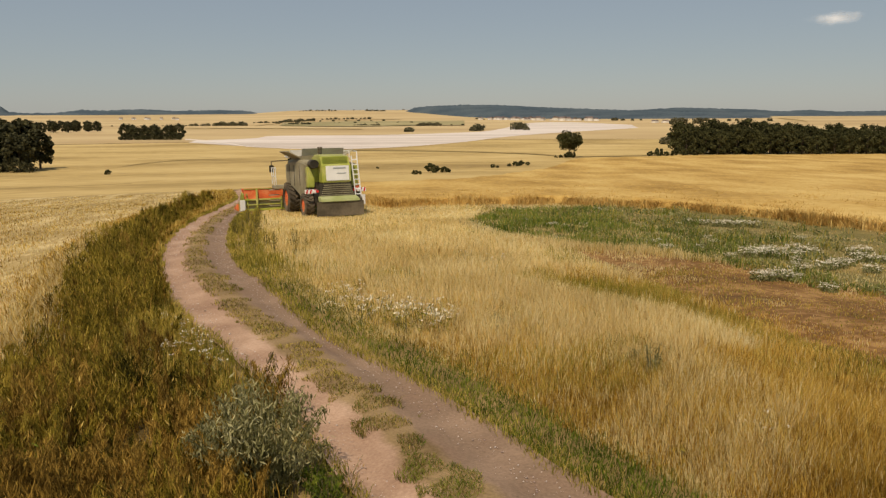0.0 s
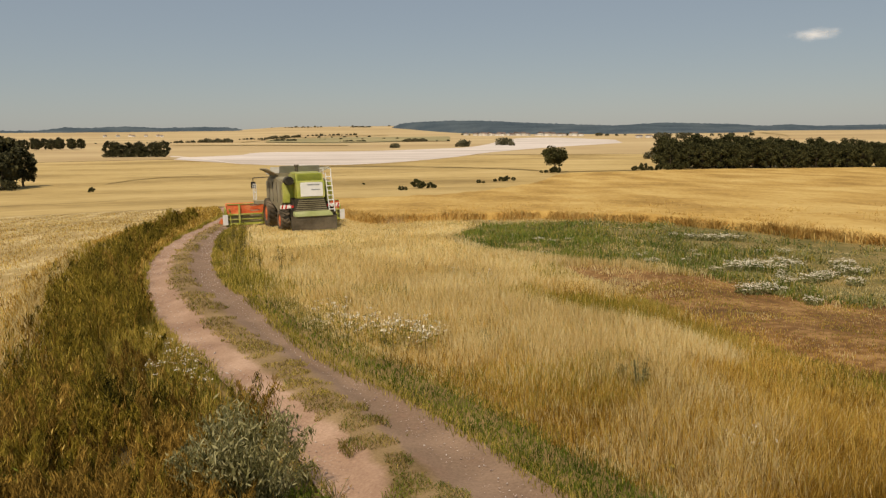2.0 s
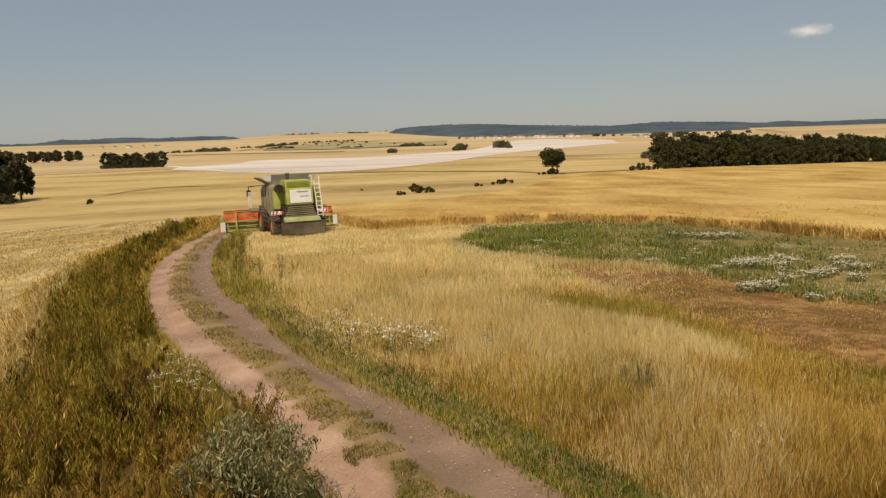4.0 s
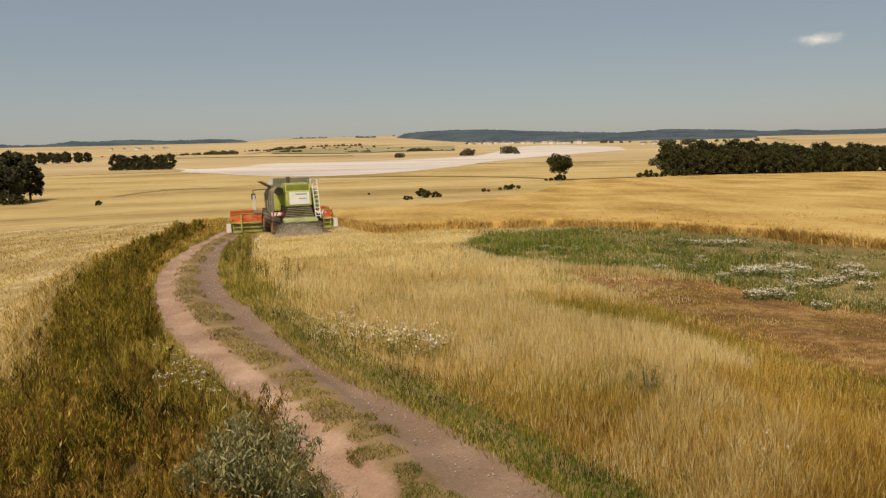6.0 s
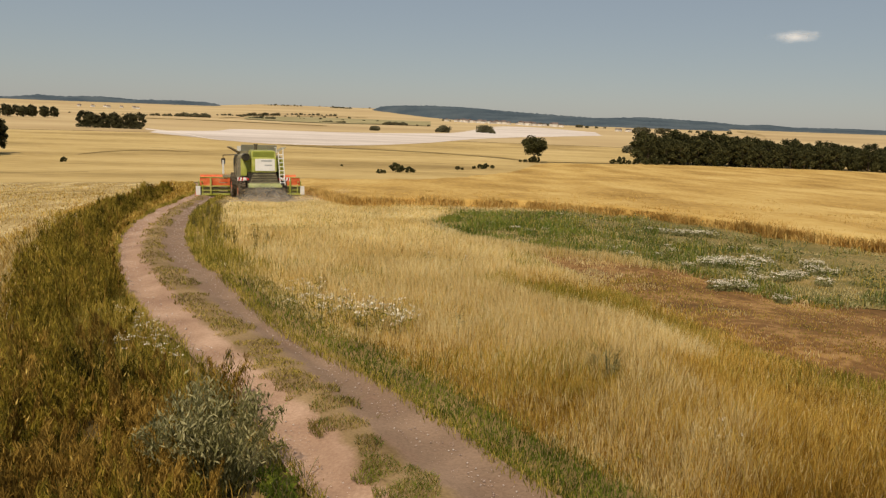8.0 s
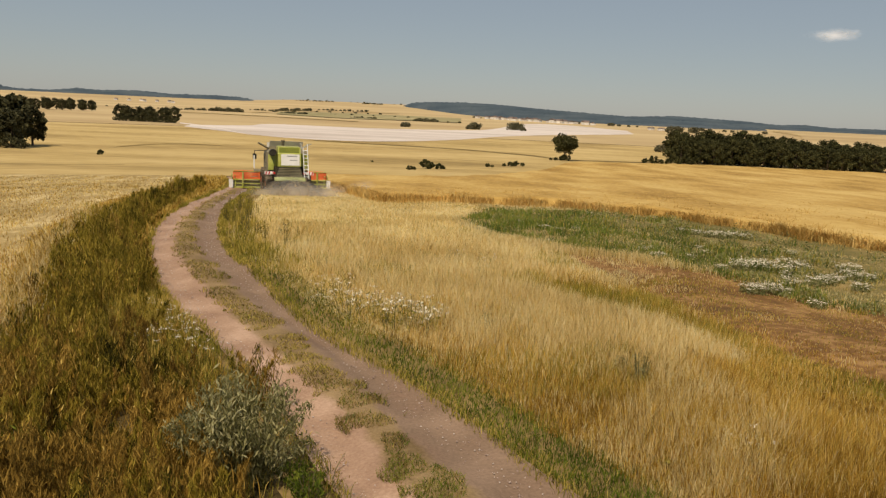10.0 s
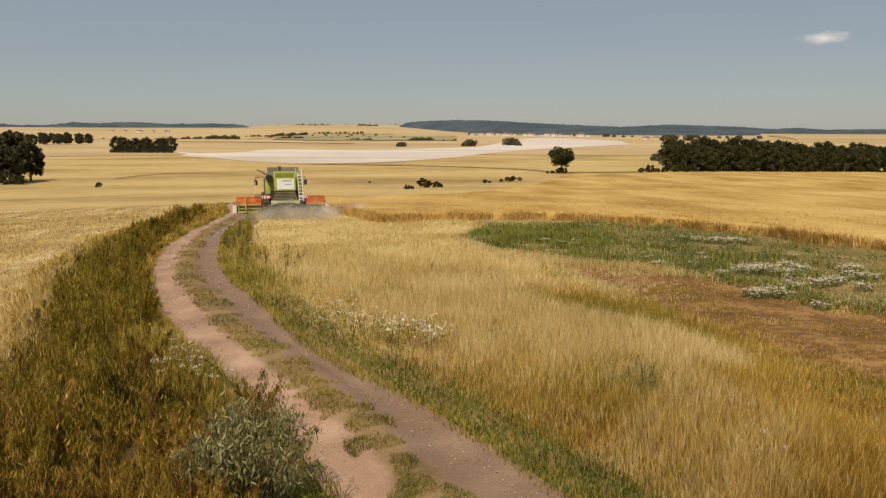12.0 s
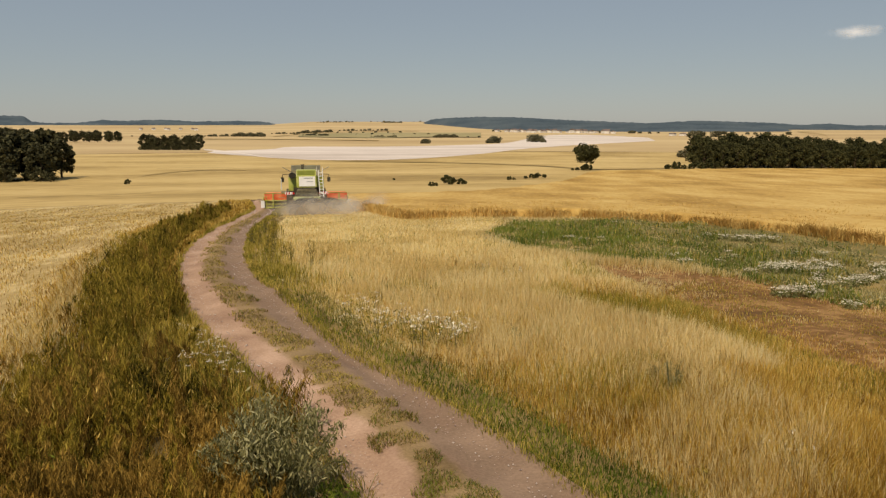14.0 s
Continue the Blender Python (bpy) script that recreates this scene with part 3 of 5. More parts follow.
margin([(-325, 1212), (-326, 1631), (-200, 1835), (-130, 1839)], 30, "hedge line between far fields")
margin([(-420, 1000), (-330, 1030), (-230, 1010), (-120, 960)], 28, "hedge line between far fields")
margin([(450, 960), (600, 1300), (751, 1722), (1081, 1821)], 60, "dark strip between far fields")


# ---- blades, leaves and flowers ----
rng = np.random.default_rng(7)


def scatter(n, r0, r1, a0, a1):
    """Ground places, thinning out with distance."""
    r = np.exp(rng.uniform(math.log(r0), math.log(r1), n))
    a = np.radians(rng.uniform(a0, a1, n))
    return np.stack([r * np.sin(a), r * np.cos(a)], 1)


def patchy(p, s, seed):
    """Slow variation over the plan, about -1 to 1."""
    return np.array([noise.noise((q[0] * s, q[1] * s, seed)) for q in p])


def blade_arrays(base, height, width, lean, ear=0.0):
    """Bent, tapering blades; with an ear the upper part swells."""
    n = len(base)
    a, b = rng.uniform(0, 2 * math.pi, n), rng.uniform(0, 2 * math.pi, n)
    side = np.stack([np.cos(a), np.sin(a), np.zeros(n)], 1) * (width / 2)[:, None]
    off = np.stack([np.cos(b), np.sin(b), np.zeros(n)], 1) * (lean * height)[:, None]
    up = np.zeros((n, 3))
    up[:, 2] = height
    mid, tip = base + up * 0.62 + off * 0.4, base + up * (1 - 0.2 * lean[:, None]) + off
    k = 0.75 + ear
    v = np.stack([base - side * 0.8, base + side * 0.8, mid + side * k, mid - side * k, tip], 1).reshape(-1, 3)
    i = (np.arange(n) * 5)[:, None]
    return v, i + np.array([[0, 1, 2, 3]]), i + np.array([[3, 2, 4]])


def grass(name, p, height, width, lean, material, label, category, ear=0.0, parent=None, up=0.0):
    z = rise(p[:, 0], p[:, 1]) + up
    v, q, t = blade_arrays(np.column_stack([p, z - 0.01]), height, width, lean, ear)
    ob = new(name, array_mesh(name, v, [q, t], material))
    ob.parent = parent
    return tagged(ob, label, category, kind="stuff")


def side_of_track(p):
    """Signed distance from the track's middle line: positive to its right-hand verge."""
    line = T_MID[::5]
    out = np.empty(len(p))
    tan = np.gradient(line, axis=0)
    tan /= np.linalg.norm(tan, axis=1)[:, None]
    for i in range(0, len(p), 20000):
        d = p[i:i + 20000, None, :] - line[None]
        j = (d ** 2).sum(2).argmin(1)
        k = np.arange(len(j))
        e, g = d[k, j], tan[j]
        out[i:i + 20000] = np.sqrt((e ** 2).sum(1)) * np.sign(e[:, 0] * g[:, 1] - e[:, 1] * g[:, 0])
    return out


WHEAT_POLY = WHEAT_NEAR + WHEAT_FAR[::-1]
CUT = [(-4.6, 50), (-20, 100), (-28, 98), (-19, 72), (-13.5, 52)]


def meadow():
    p = scatter(545000, 5.5, 62, -24, 40)
    s = side_of_track(p)
    keep = (s > np.where(np.hypot(*p.T) < 15, 2.15, 1.8)) & ~inside(p, WHEAT_POLY) & ~inside(p, CUT)
    bare = inside(p, SOIL)
    green = inside(p, GREEN)
    keep &= ~(bare & (rng.random(len(p)) < 0.55 + 0.7 * patchy(p, 0.5, 15.0))) & ~(green & (rng.random(len(p)) < 0.62))
    p, s, bare, green = p[keep], s[keep], bare[keep], green[keep]
    d = np.hypot(*p.T)
    w = patchy(p, 0.28, 3.0) + 0.6 * patchy(p, 0.9, 9.0)
    verge = np.clip((s - 1.9) / 1.6, 0.25, 1)
    tall = np.where(bare, 0.2, np.where(green, 0.3, 0.52)) * verge * (1 + 0.35 * w) * rng.uniform(0.7, 1.25, len(p))
    # a worn, thin and short band towards the bare soil
    thin = np.clip((p[:, 0] - (1.2 + 0.22 * p[:, 1])) / 3.0, 0, 1)
    tall *= 1 - 0.45 * thin
    # a lodged pale band that runs across, greener and shorter behind it
    band = nearest(p, np.repeat(curve([(-1.5, 24), (0.8, 20), (2.9, 17.2), (4.6, 15.4), (5.6, 14.2)], 60), 4, 0))
    line = np.interp(p[:, 1], [9, 11.6, 14, 15.4, 17.2, 20, 24], [8.5, 6.6, 5.8, 4.6, 2.9, 0.8, -1.5])
    behind = np.clip((p[:, 0] - line - 0.5) / 1.5, 0, 1) * np.clip((28 - p[:, 1]) / 5, 0, 1) * np.clip((p[:, 0] - 1.5) / 2, 0, 1)
    tall *= np.where(band < 0.55, 1.15, 1.0) * (1 - 0.25 * behind)
    near = np.clip((d - 13) / 8, 0, 1)
    lush = (rng.random(len(p)) < np.clip(1.15 - s / (2.1 + 0.9 * near), 0.03, 1) * (0.75 + 0.25 * near) + 0.25 * (w < -0.35) + 0.62 * behind * (w < 0.12))
    lush &= ~((band < 0.5) & (rng.random(len(p)) < 0.9))
    width = (0.0026 + 0.00042 * d) * rng.uniform(0.7, 1.3, len(p))
    lean = rng.uniform(0.05, 0.45, len(p))
    tall *= np.interp(d, [20, 34, 42], [1.0, 0.55, 0.3])
    pale = ~lush & (rng.random(len(p)) < np.clip((d - 7) / 12 - 0.9 * np.maximum(behind, thin * np.clip((21 - d) / 5, 0, 1)) + 0.7 * w + 0.45 * np.exp(-((p[:, 0] - 3.2) ** 2 + (p[:, 1] - 13.5) ** 2) / 5) + 1.2 * (band < 0.5) - 0.8 * np.clip((p[:, 0] - 4.6) / 1.5, 0, 1) * (p[:, 1] < 14), 0.06, 0.95))
    for name, m, mt, lb in (("dry_grass", ~lush & ~pale, M_DRY, "tall dry golden meadow grass beside the track"), ("pale_grass", pale, M_PALEGRASS, "tall bleached pale meadow grass beside the track"), ("half_dry_grass", lush, M_DRYGREEN, "olive half-dry grass mixed through the meadow")):
        grass(name, p[m], tall[m], width[m], lean[m], mt, lb, "grass", 0.35)
    # fresh green verge right along the rut
    g = scatter(170000, 5.5, 45, -30, 24)
    s = side_of_track(g)
    g = g[(s > 1.35) & (s < 2.35 + 0.4 * patchy(g, 0.5, 2.0))]
    d = np.hypot(*g.T)
    fresh = rng.random(len(g)) < np.interp(d, [8, 18, 26, 34], [0.95, 0.92, 0.45, 0.1])
    for m, mt, lb in ((fresh, M_GREEN, "short fresh green grass along the track edge"), (~fresh, M_DRYGREEN, "short olive grass along the track edge")):
        grass("verge_grass", g[m], rng.uniform(0.04, 0.16, m.sum()), 0.006 + 0.0007 * d[m], rng.uniform(0.2, 0.8, m.sum()), mt, lb, "grass")
    # low trodden mat on the middle of the track, greener at its near end
    g = scatter(560000, 5.0, 60, -32, 30)
    s = side_of_track(g)
    w = patchy(g, 0.8, 4.0) + 0.6 * patchy(g, 2.5, 6.0)
    g, w, s = (q[(np.abs(s) < 0.55) & (w > -0.42 + 1.5 * np.clip(np.abs(s) - 0.15, 0, 1))] for q in (g, w, s))
    d = np.hypot(*g.T)
    n = len(g)
    pick = rng.random(n)
    fresh = pick < np.interp(d, [8, 10, 13], [0.6, 0.3, 0.04]) + 0.25 * patchy(g, 0.6, 7.0)
    olive = ~fresh & (pick < 0.45 + 0.5 * patchy(g, 0.35, 8.0))
    for m, mt, lb in ((fresh, M_GREEN, "fresh green tufts on the track's grown-over middle"), (olive, M_DRYGREEN, "olive tufts on the track's grown-over middle"), (~fresh & ~olive, M_MAT, "brown trodden grass on the track's middle")):
        grass("median_grass", g[m], rng.uniform(0.02, 0.11, m.sum()) * (1 + 0.6 * w[m]), 0.005 + 0.0006 * d[m], rng.uniform(0.4, 1.2, m.sum()), mt, lb, "grass", up=0.062 * np.clip(1 - (s[m] / 0.7) ** 2, 0, 1))


def track_edges():
    """Tufts that creep in from both sides, and loose stones in the ruts."""
    n = 15000
    for line, way in ((T_L, -1), (T_R, 1)):
        k = (rng.random(n) ** 1.5 * (len(line) - 90)).astype(int) + 40
        tan = np.gradient(line, axis=0)
        tan /= np.linalg.norm(tan, axis=1)[:, None]
        out = np.stack([tan[:, 1], -tan[:, 0]], 1) * way
        creep = 0.16 * patchy(line, 0.7, 21.0)
        p = line[k] + out[k] * (np.abs(rng.normal(0, 0.22, n)) - 0.12 + creep[k])[:, None] + rng.normal(0, 0.05, (n, 2))
        d = np.hypot(*p.T)
        grass("edge_grass", p, rng.uniform(0.05, 0.2, n), 0.005 + 0.0007 * d, rng.uniform(0.2, 0.9, n), M_DRYGREEN, "short tufts creeping onto the track's edge", "grass")
    n = 8000
    k = (rng.random(n) ** 1.6 * 480).astype(int) + 50
    t = np.where(rng.random(n) < 0.5, rng.uniform(0.02, 0.36, n), rng.uniform(0.6, 0.98, n))[:, None]
    p = T_L[k] * (1 - t) + T_R[k] * t + rng.normal(0, 0.03, (n, 2))
    d = np.hypot(*p.T)
    r = rng.gamma(1.3, 0.004, n) + 0.002 + 0.0002 * d
    base = np.array([(1, 0, 0), (0, 1, 0), (-1, 0, 0), (0, -1, 0), (0, 0, 0.8), (0, 0, -0.6)])
    v = base[None] * rng.uniform(0.6, 1.3, (n, 6, 1)) * r[:, None, None]
    v = v + np.column_stack([p, rise(p[:, 0], p[:, 1]) - 0.03])[:, None, :]
    tri = np.array([(0, 1, 4), (1, 2, 4), (2, 3, 4), (3, 0, 4), (1, 0, 5), (2, 1, 5), (3, 2, 5), (0, 3, 5)])
    f = (tri[None] + (np.arange(n) * 6)[:, None, None]).reshape(-1, 3)
    tagged(new("gravel", array_mesh("gravel", v.reshape(-1, 3), [f], M_STONE)), "loose pale pinkish stones in the ruts", "gravel", kind="stuff")


def swath():
    """What the harvester leaves behind, and the dry margin on the far side of the track."""
    p = scatter(60000, 40, 100, -24, -2)
    p = p[inside(p, CUT)]
    n = len(p)
    d = np.hypot(*p.T)
    grass("cut_stubble", p, rng.uniform(0.06, 0.16, n), 0.006 + 0.0007 * d, rng.uniform(0.1, 0.6, n), M_PALEGRASS, "fresh pale stubble behind the harvester", "stubble")
    p = scatter(40000, 24, 99, -30, -13)
    s = side_of_track(p)
    line = curve([(-8.5, 6), (-10, 13), (-11.8, 19.4), (-15.2, 27.9), (-16.8, 33.2), (-19.6, 45), (-25, 70), (-33, 98)], 200)
    p = p[(s < -1.3) & (p[:, 0] > np.interp(p[:, 1], line[:, 1], line[:, 0]) - 0.5)]
    n = len(p)
    d = np.hypot(*p.T)
    grass("margin_grass", p, rng.uniform(0.15, 0.4, n), 0.005 + 0.0007 * d, rng.uniform(0.1, 0.7, n), M_DRY, "dry grass between track and stubble", "grass", 0.3)


def wheat_edge():
    """Stalks along the crop's near edge, in tussocks that lean out or stand back, and thinner over its top."""
    a, b = curve(WHEAT_NEAR, 400), curve(WHEAT_FAR, 400)
    n = 68000
    k = (rng.random(n) ** 0.8 * 400).astype(int)
    t = rng.uniform(0, 1, n) ** 2.6 * 0.20
    p = a[k] * (1 - t[:, None]) + b[k] * t[:, None]
    wav = patchy(p, 0.45, 51.0) + 0.7 * patchy(p, 1.3, 52.0)
    p = p + np.column_stack([-0.25 * wav, -0.95 * wav]) * np.clip(1 - t / 0.03, 0, 1)[:, None] + rng.normal(0, 0.15, (n, 2))
    p[:9000, 1] -= rng.gamma(1.2, 0.8, 9000)
    side = rng.random(n) < 0.12
    t2 = rng.uniform(0, 0.6, n)
    p = np.where(side[:, None], a[0] * (1 - t2[:, None]) + b[0] * t2[:, None] + rng.normal(0, 0.3, (n, 2)), p)
    d = np.hypot(*p.T)
    tall = rng.uniform(0.35, 0.75, n) * (1 + 0.35 * wav) * np.where(np.arange(n) < 9000, 0.7, 1.0)
    grass("wheat", p, tall, 0.007 + 0.0005 * d, rng.uniform(0.1, 0.75, n), M_WHEAT, "ripe golden wheat stalks with bent ears", "wheat", 0.8)


def stubble():
    n = 120000
    p = scatter(n, 11, 95, -44, -15)
    # drilled rows that run along the field
    q = p @ np.array([[0.94, 0.34], [-0.34, 0.94]]).T
    q[:, 0] = np.round(q[:, 0] / 0.35) * 0.35 + rng.normal(0, 0.11, n)
    p = q @ np.array([[0.94, 0.34], [-0.34, 0.94]])
    line = curve([(-8.5, 6), (-10, 13), (-11.8, 19.4), (-15.2, 27.9), (-16.8, 33.2), (-19.6, 45), (-25, 70), (-33, 98)], 200)
    edge = np.interp(p[:, 1], line[:, 1], line[:, 0])
    # straw lies thicker in swaths
    thick = np.sin(q[:, 0] * 2.4 + 1.2 * patchy(q, 0.12, 2.0)) + 0.8 * patchy(q * np.array([1.0, 0.15]), 1.1, 6.0)
    p = p[(p[:, 0] < edge) & (thick > rng.normal(-0.75, 0.55, n))]
    d = np.hypot(*p.T)
    n = len(p)
    pale = rng.random(n) < 0.5
    for m, mt, lb in ((pale, M_PALEGRASS, "short bleached stubble in drilled rows"), (~pale, M_DRY, "short golden stubble in drilled rows")):
        grass("stubble", p[m], rng.uniform(0.08, 0.2, m.sum()), 0.006 + 0.0006 * d[m], rng.uniform(0.05, 0.7, m.sum()), mt, lb, "stubble")


def leaf_cloud(centres, sizes, aspect=0.45, droop=0.0):
    """Pointed leaves, two triangles each, turned at random."""
    n = len(centres)
    d = rng.normal(size=(n, 3))
    d[:, 2] = np.abs(d[:, 2]) * 0.8 + 0.2 - droop
    d /= np.linalg.norm(d, axis=1)[:, None]
    s = np.cross(d, rng.normal(size=(n, 3)))
    s /= np.linalg.norm(s, axis=1)[:, None] + 1e-9
    L = d * sizes[:, None]
    S = s * (sizes * aspect)[:, None]
    v = np.stack([centres - L * 0.5, centres + S * 0.5 - L * 0.05, centres + L * 0.5, centres - S * 0.5 - L * 0.05], 1).reshape(-1, 3)
    i = (np.arange(n) * 4)[:, None]
    return v, i + np.array([[0, 1, 2, 3]])


def weed_strip():
    """The tall weeds on the track's other verge: many upright leafy plants, run together."""
    left = curve([(-7.0, 3), (-7.6, 8), (-8.2, 12), (-9.8, 17), (-12.0, 22), (-13.8, 27), (-17.4, 39), (-19.6, 50), (-22.4, 64)], 300)
    right = curve([(-0.6, 5), (-2.6, 8.4), (-3.4, 10.4), (-4.7, 12.6), (-6.5, 16), (-8.8, 21.2), (-11.6, 27.6), (-14.7, 38), (-16.6, 45.6), (-21.2, 64)], 300)
    n = 4700
    k = (rng.random(n) ** np.where(np.arange(n) < 3300, 1.0, 2.6) * 299).astype(int)
    t = rng.uniform(0, 1, n)[:, None]
    p = left[k] * (1 - t) + right[k] * t
    p[-700:] = np.column_stack([rng.uniform(-7.0, -2.6, 700), rng.uniform(6.2, 11.5, 700)])
    # plants stand in clumps with dark gaps between them
    keep = (side_of_track(p) < -1.25) & (patchy(p, 1.25, 44.0) + 0.5 * patchy(p, 2.6, 17.0) > -0.22)
    # lower grass takes over beside the rut
    keep &= ~((side_of_track(p) > -3.0) & (p[:, 1] > 11.2) & (p[:, 1] < 16.5) & (rng.random(n) < 0.75))
    p, t, n = p[keep], t[keep], int(keep.sum())
    d = np.hypot(*p.T)
    t[d < 10.5] = 0.45
    crest = np.sin(math.pi * np.clip(0.12 + 0.8 * t[:, 0], 0, 1)) ** 0.6
    lump = 0.95 * patchy(p, 0.42, 1.0) + 0.9 * patchy(p, 0.95, 5.0)
    h = np.clip(0.95 + lump, 0.3, 1.7) * crest * rng.uniform(0.6, 1.2, n)
    h *= np.interp(d, [7, 12, 16, 24, 34], [0.6, 0.85, 1.4, 1.2, 0.72]) * np.interp(t[:, 0], [0, 0.3], [0.45, 1.0])
    rusty = (patchy(p, 0.5, 12.0) + np.interp(d, [8, 12, 15, 18], [0.28, 0.3, 0.1, -0.16])) > rng.normal(0.12, 0.15, n)
    z = rise(p[:, 0], p[:, 1])
    lean = rng.normal(0, 0.16, (n, 2))
    for name, pick, mt, lb in (("tall_weeds", ~rusty, M_WEED, "dense dark olive mugwort and nettle weeds along the track"), ("dried_weeds", rusty, M_RUST, "reddish-brown dried dock and seed stalks among the weeds")):
        idx = np.where(pick)[0]
        count = np.clip(290 - 6.2 * d[idx], 65, 225).astype(int)
        own = np.repeat(idx, count)
        m = len(own)
        f = rng.random(m) ** 0.75
        rad = 0.125 * h[own] * (1.15 - 0.95 * f)
        c = np.column_stack([p[own] + lean[own] * f[:, None] + rng.normal(0, 1, (m, 2)) * rad[:, None], z[own] + 0.03 + f * h[own]])
        v, q = leaf_cloud(c, (0.066 + 0.0030 * d[own]) * rng.uniform(0.5, 1.7, m), 0.095, -1.7)
        tagged(new(name, array_mesh(name, v, [q], mt)), lb, "weeds", kind="stuff")
    # dead leaves that hang pale among the nearer plants
    own = rng.choice(np.where(d < 18)[0], 5200)
    f = rng.uniform(0.15, 0.9, len(own))
    c = np.column_stack([p[own] + rng.normal(0, 0.13, (len(own), 2)), z[own] + 0.05 + f * h[own]])
    v, q = leaf_cloud(c, rng.uniform(0.05, 0.12, len(own)), 0.22, -2.2)
    tagged(new("dead_leaves", array_mesh("dead_leaves", v, [q], M_DRY)), "pale dead leaves hanging among the weeds", "weeds", kind="stuff")
    # bare stalks that stand out of the tops
    m = 2500
    own = rng.integers(0, n, m)
    grass("weed_stalks", p[own] + rng.normal(0, 0.1, (m, 2)), h[own] * rng.uniform(0.9, 1.25, m), 0.004 + 0.0007 * d[own], rng.uniform(0, 0.3, m), M_RUST, "thin brown seed stalks above the weeds", "weeds", 0.5)
    # low dry grass at the foot, on both sides
    m = 34000
    k = rng.integers(0, 300, m)
    t = np.where(rng.random(m) < 0.4, rng.normal(1.0, 0.06, m), rng.normal(-0.05, 0.13, m))[:, None]
    g = left[k] * (1 - t) + right[k] * t
    s = side_of_track(g)
    g = g[s < -1.5]
    dd = np.hypot(*g.T)
    near = rng.random(len(g)) < np.where(dd < 22, 0.8, 0.3)
    for m, mt, lb in ((near, M_DRYGREEN, "olive grass at the foot of the weeds"), (~near, M_DRY, "dry grass at the foot of the weeds")):
        grass("foot_grass", g[m], rng.uniform(0.12, 0.42, m.sum()), 0.004 + 0.0007 * dd[m], rng.uniform(0.1, 0.7, m.sum()), mt, lb, "grass", 0.3)

    m = 16000
    g = np.column_stack([rng.uniform(-8.4, -3.2, m), rng.uniform(10.5, 17, m)])
    s = side_of_track(g)
    g = g[(s < -1.6) & (s > -3.4)]
    pick = rng.random(len(g)) < 0.7
    for m, mt, lb in ((pick, M_DRYGREEN, "olive grass between the weeds and the rut"), (~pick, M_DRY, "dry grass between the weeds and the rut")):
        grass("foot_grass", g[m], rng.uniform(0.18, 0.5, m.sum()), rng.uniform(0.007, 0.013, m.sum()), rng.uniform(0.1, 0.6, m.sum()), mt, lb, "grass", 0.3)
    # tangled brown grass low among the nearer weeds
    m = 9000
    g = np.column_stack([rng.uniform(-7.0, -2.4, m), rng.uniform(6.0, 12.5, m)])
    g = g[(side_of_track(g) < -1.5) & (patchy(g, 0.9, 33.0) > -0.2)]
    grass("foot_grass", g, rng.uniform(0.12, 0.4, len(g)), rng.uniform(0.006, 0.014, len(g)), rng.uniform(0.3, 0.9, len(g)), M_RUST, "tangled brown dry grass low among the weeds", "grass", 0.2)
    # tall dry grass between the weeds and the stubble
    m = 24000
    k = rng.integers(8, 150, m)
    t = rng.normal(-0.02, 0.10, m)[:, None]
    g = left[k] * (1 - t) + right[k] * t
    g = g[patchy(g, 0.7, 27.0) > -0.4]
    pale = rng.random(len(g)) < 0.55
    for m, mt, lb in ((pale, M_PALEGRASS, "tall bleached grass between the weeds and the stubble"), (~pale, M_DRY, "tall dry grass between the weeds and the stubble")):
        grass("margin_grass", g[m], rng.uniform(0.3, 0.85, m.sum()), 0.004 + 0.0006 * np.hypot(*g[m].T), rng.uniform(0.1, 0.6, m.sum()), mt, lb, "grass", 0.35)


def weed_patch_plants():
    p = scatter(150000, 17, 54, 0, 42)
    p = p[inside(p, GREEN) & ~inside(p, WHEAT_POLY)]
    w = patchy(p, 0.35, 3.0) + 0.8 * patchy(p, 0.9, 8.0)
    # lush towards the tip, thinning to straw and soil at the near corner
    lushness = np.clip(0.55 - (p[:, 0] - 5) / 14, -0.35, 0.5)
    thick = 1.25 * w + lushness > rng.normal(0.08, 0.18, len(w))
    p, w = p[thick], w[thick]
    d = np.hypot(*p.T)
    n = len(p)
    tall = (0.30 + 0.16 * w) * rng.uniform(0.4, 1.2, n) * np.clip((d - 17) / 10, 0.3, 1)
    pick = rng.random(n)
    grey = np.clip(0.2 + (p[:, 0] - 4) / 16 + 0.5 * patchy(p, 0.5, 19.0), 0.1, 0.85)
    leafy = pick < grey
    c = np.column_stack([p, rise(p[:, 0], p[:, 1]) + rng.random(n) * tall])[leafy]
    v, q = leaf_cloud(c, (0.05 + 0.0024 * d[leafy]) * rng.uniform(0.6, 1.3, len(c)), 0.4, -0.3)
    tagged(new("patch_weeds", array_mesh("patch_weeds", v, [q], M_TEAL)), "low grey-green leafy weeds covering the patch", "weeds", kind="stuff")
    olive = ~leafy & (pick > 0.86)
    for g, mt, lb in ((~leafy & ~olive, M_LUSH, "fresh green grass between the weeds"), (olive, M_DRYGREEN, "olive half-dry grass between the weeds")):
        grass("patch_grass", p[g], tall[g] * 1.2, (0.004 + 0.0006 * d[g]), rng.uniform(0.1, 0.5, g.sum()), mt, lb, "grass", 0.3)


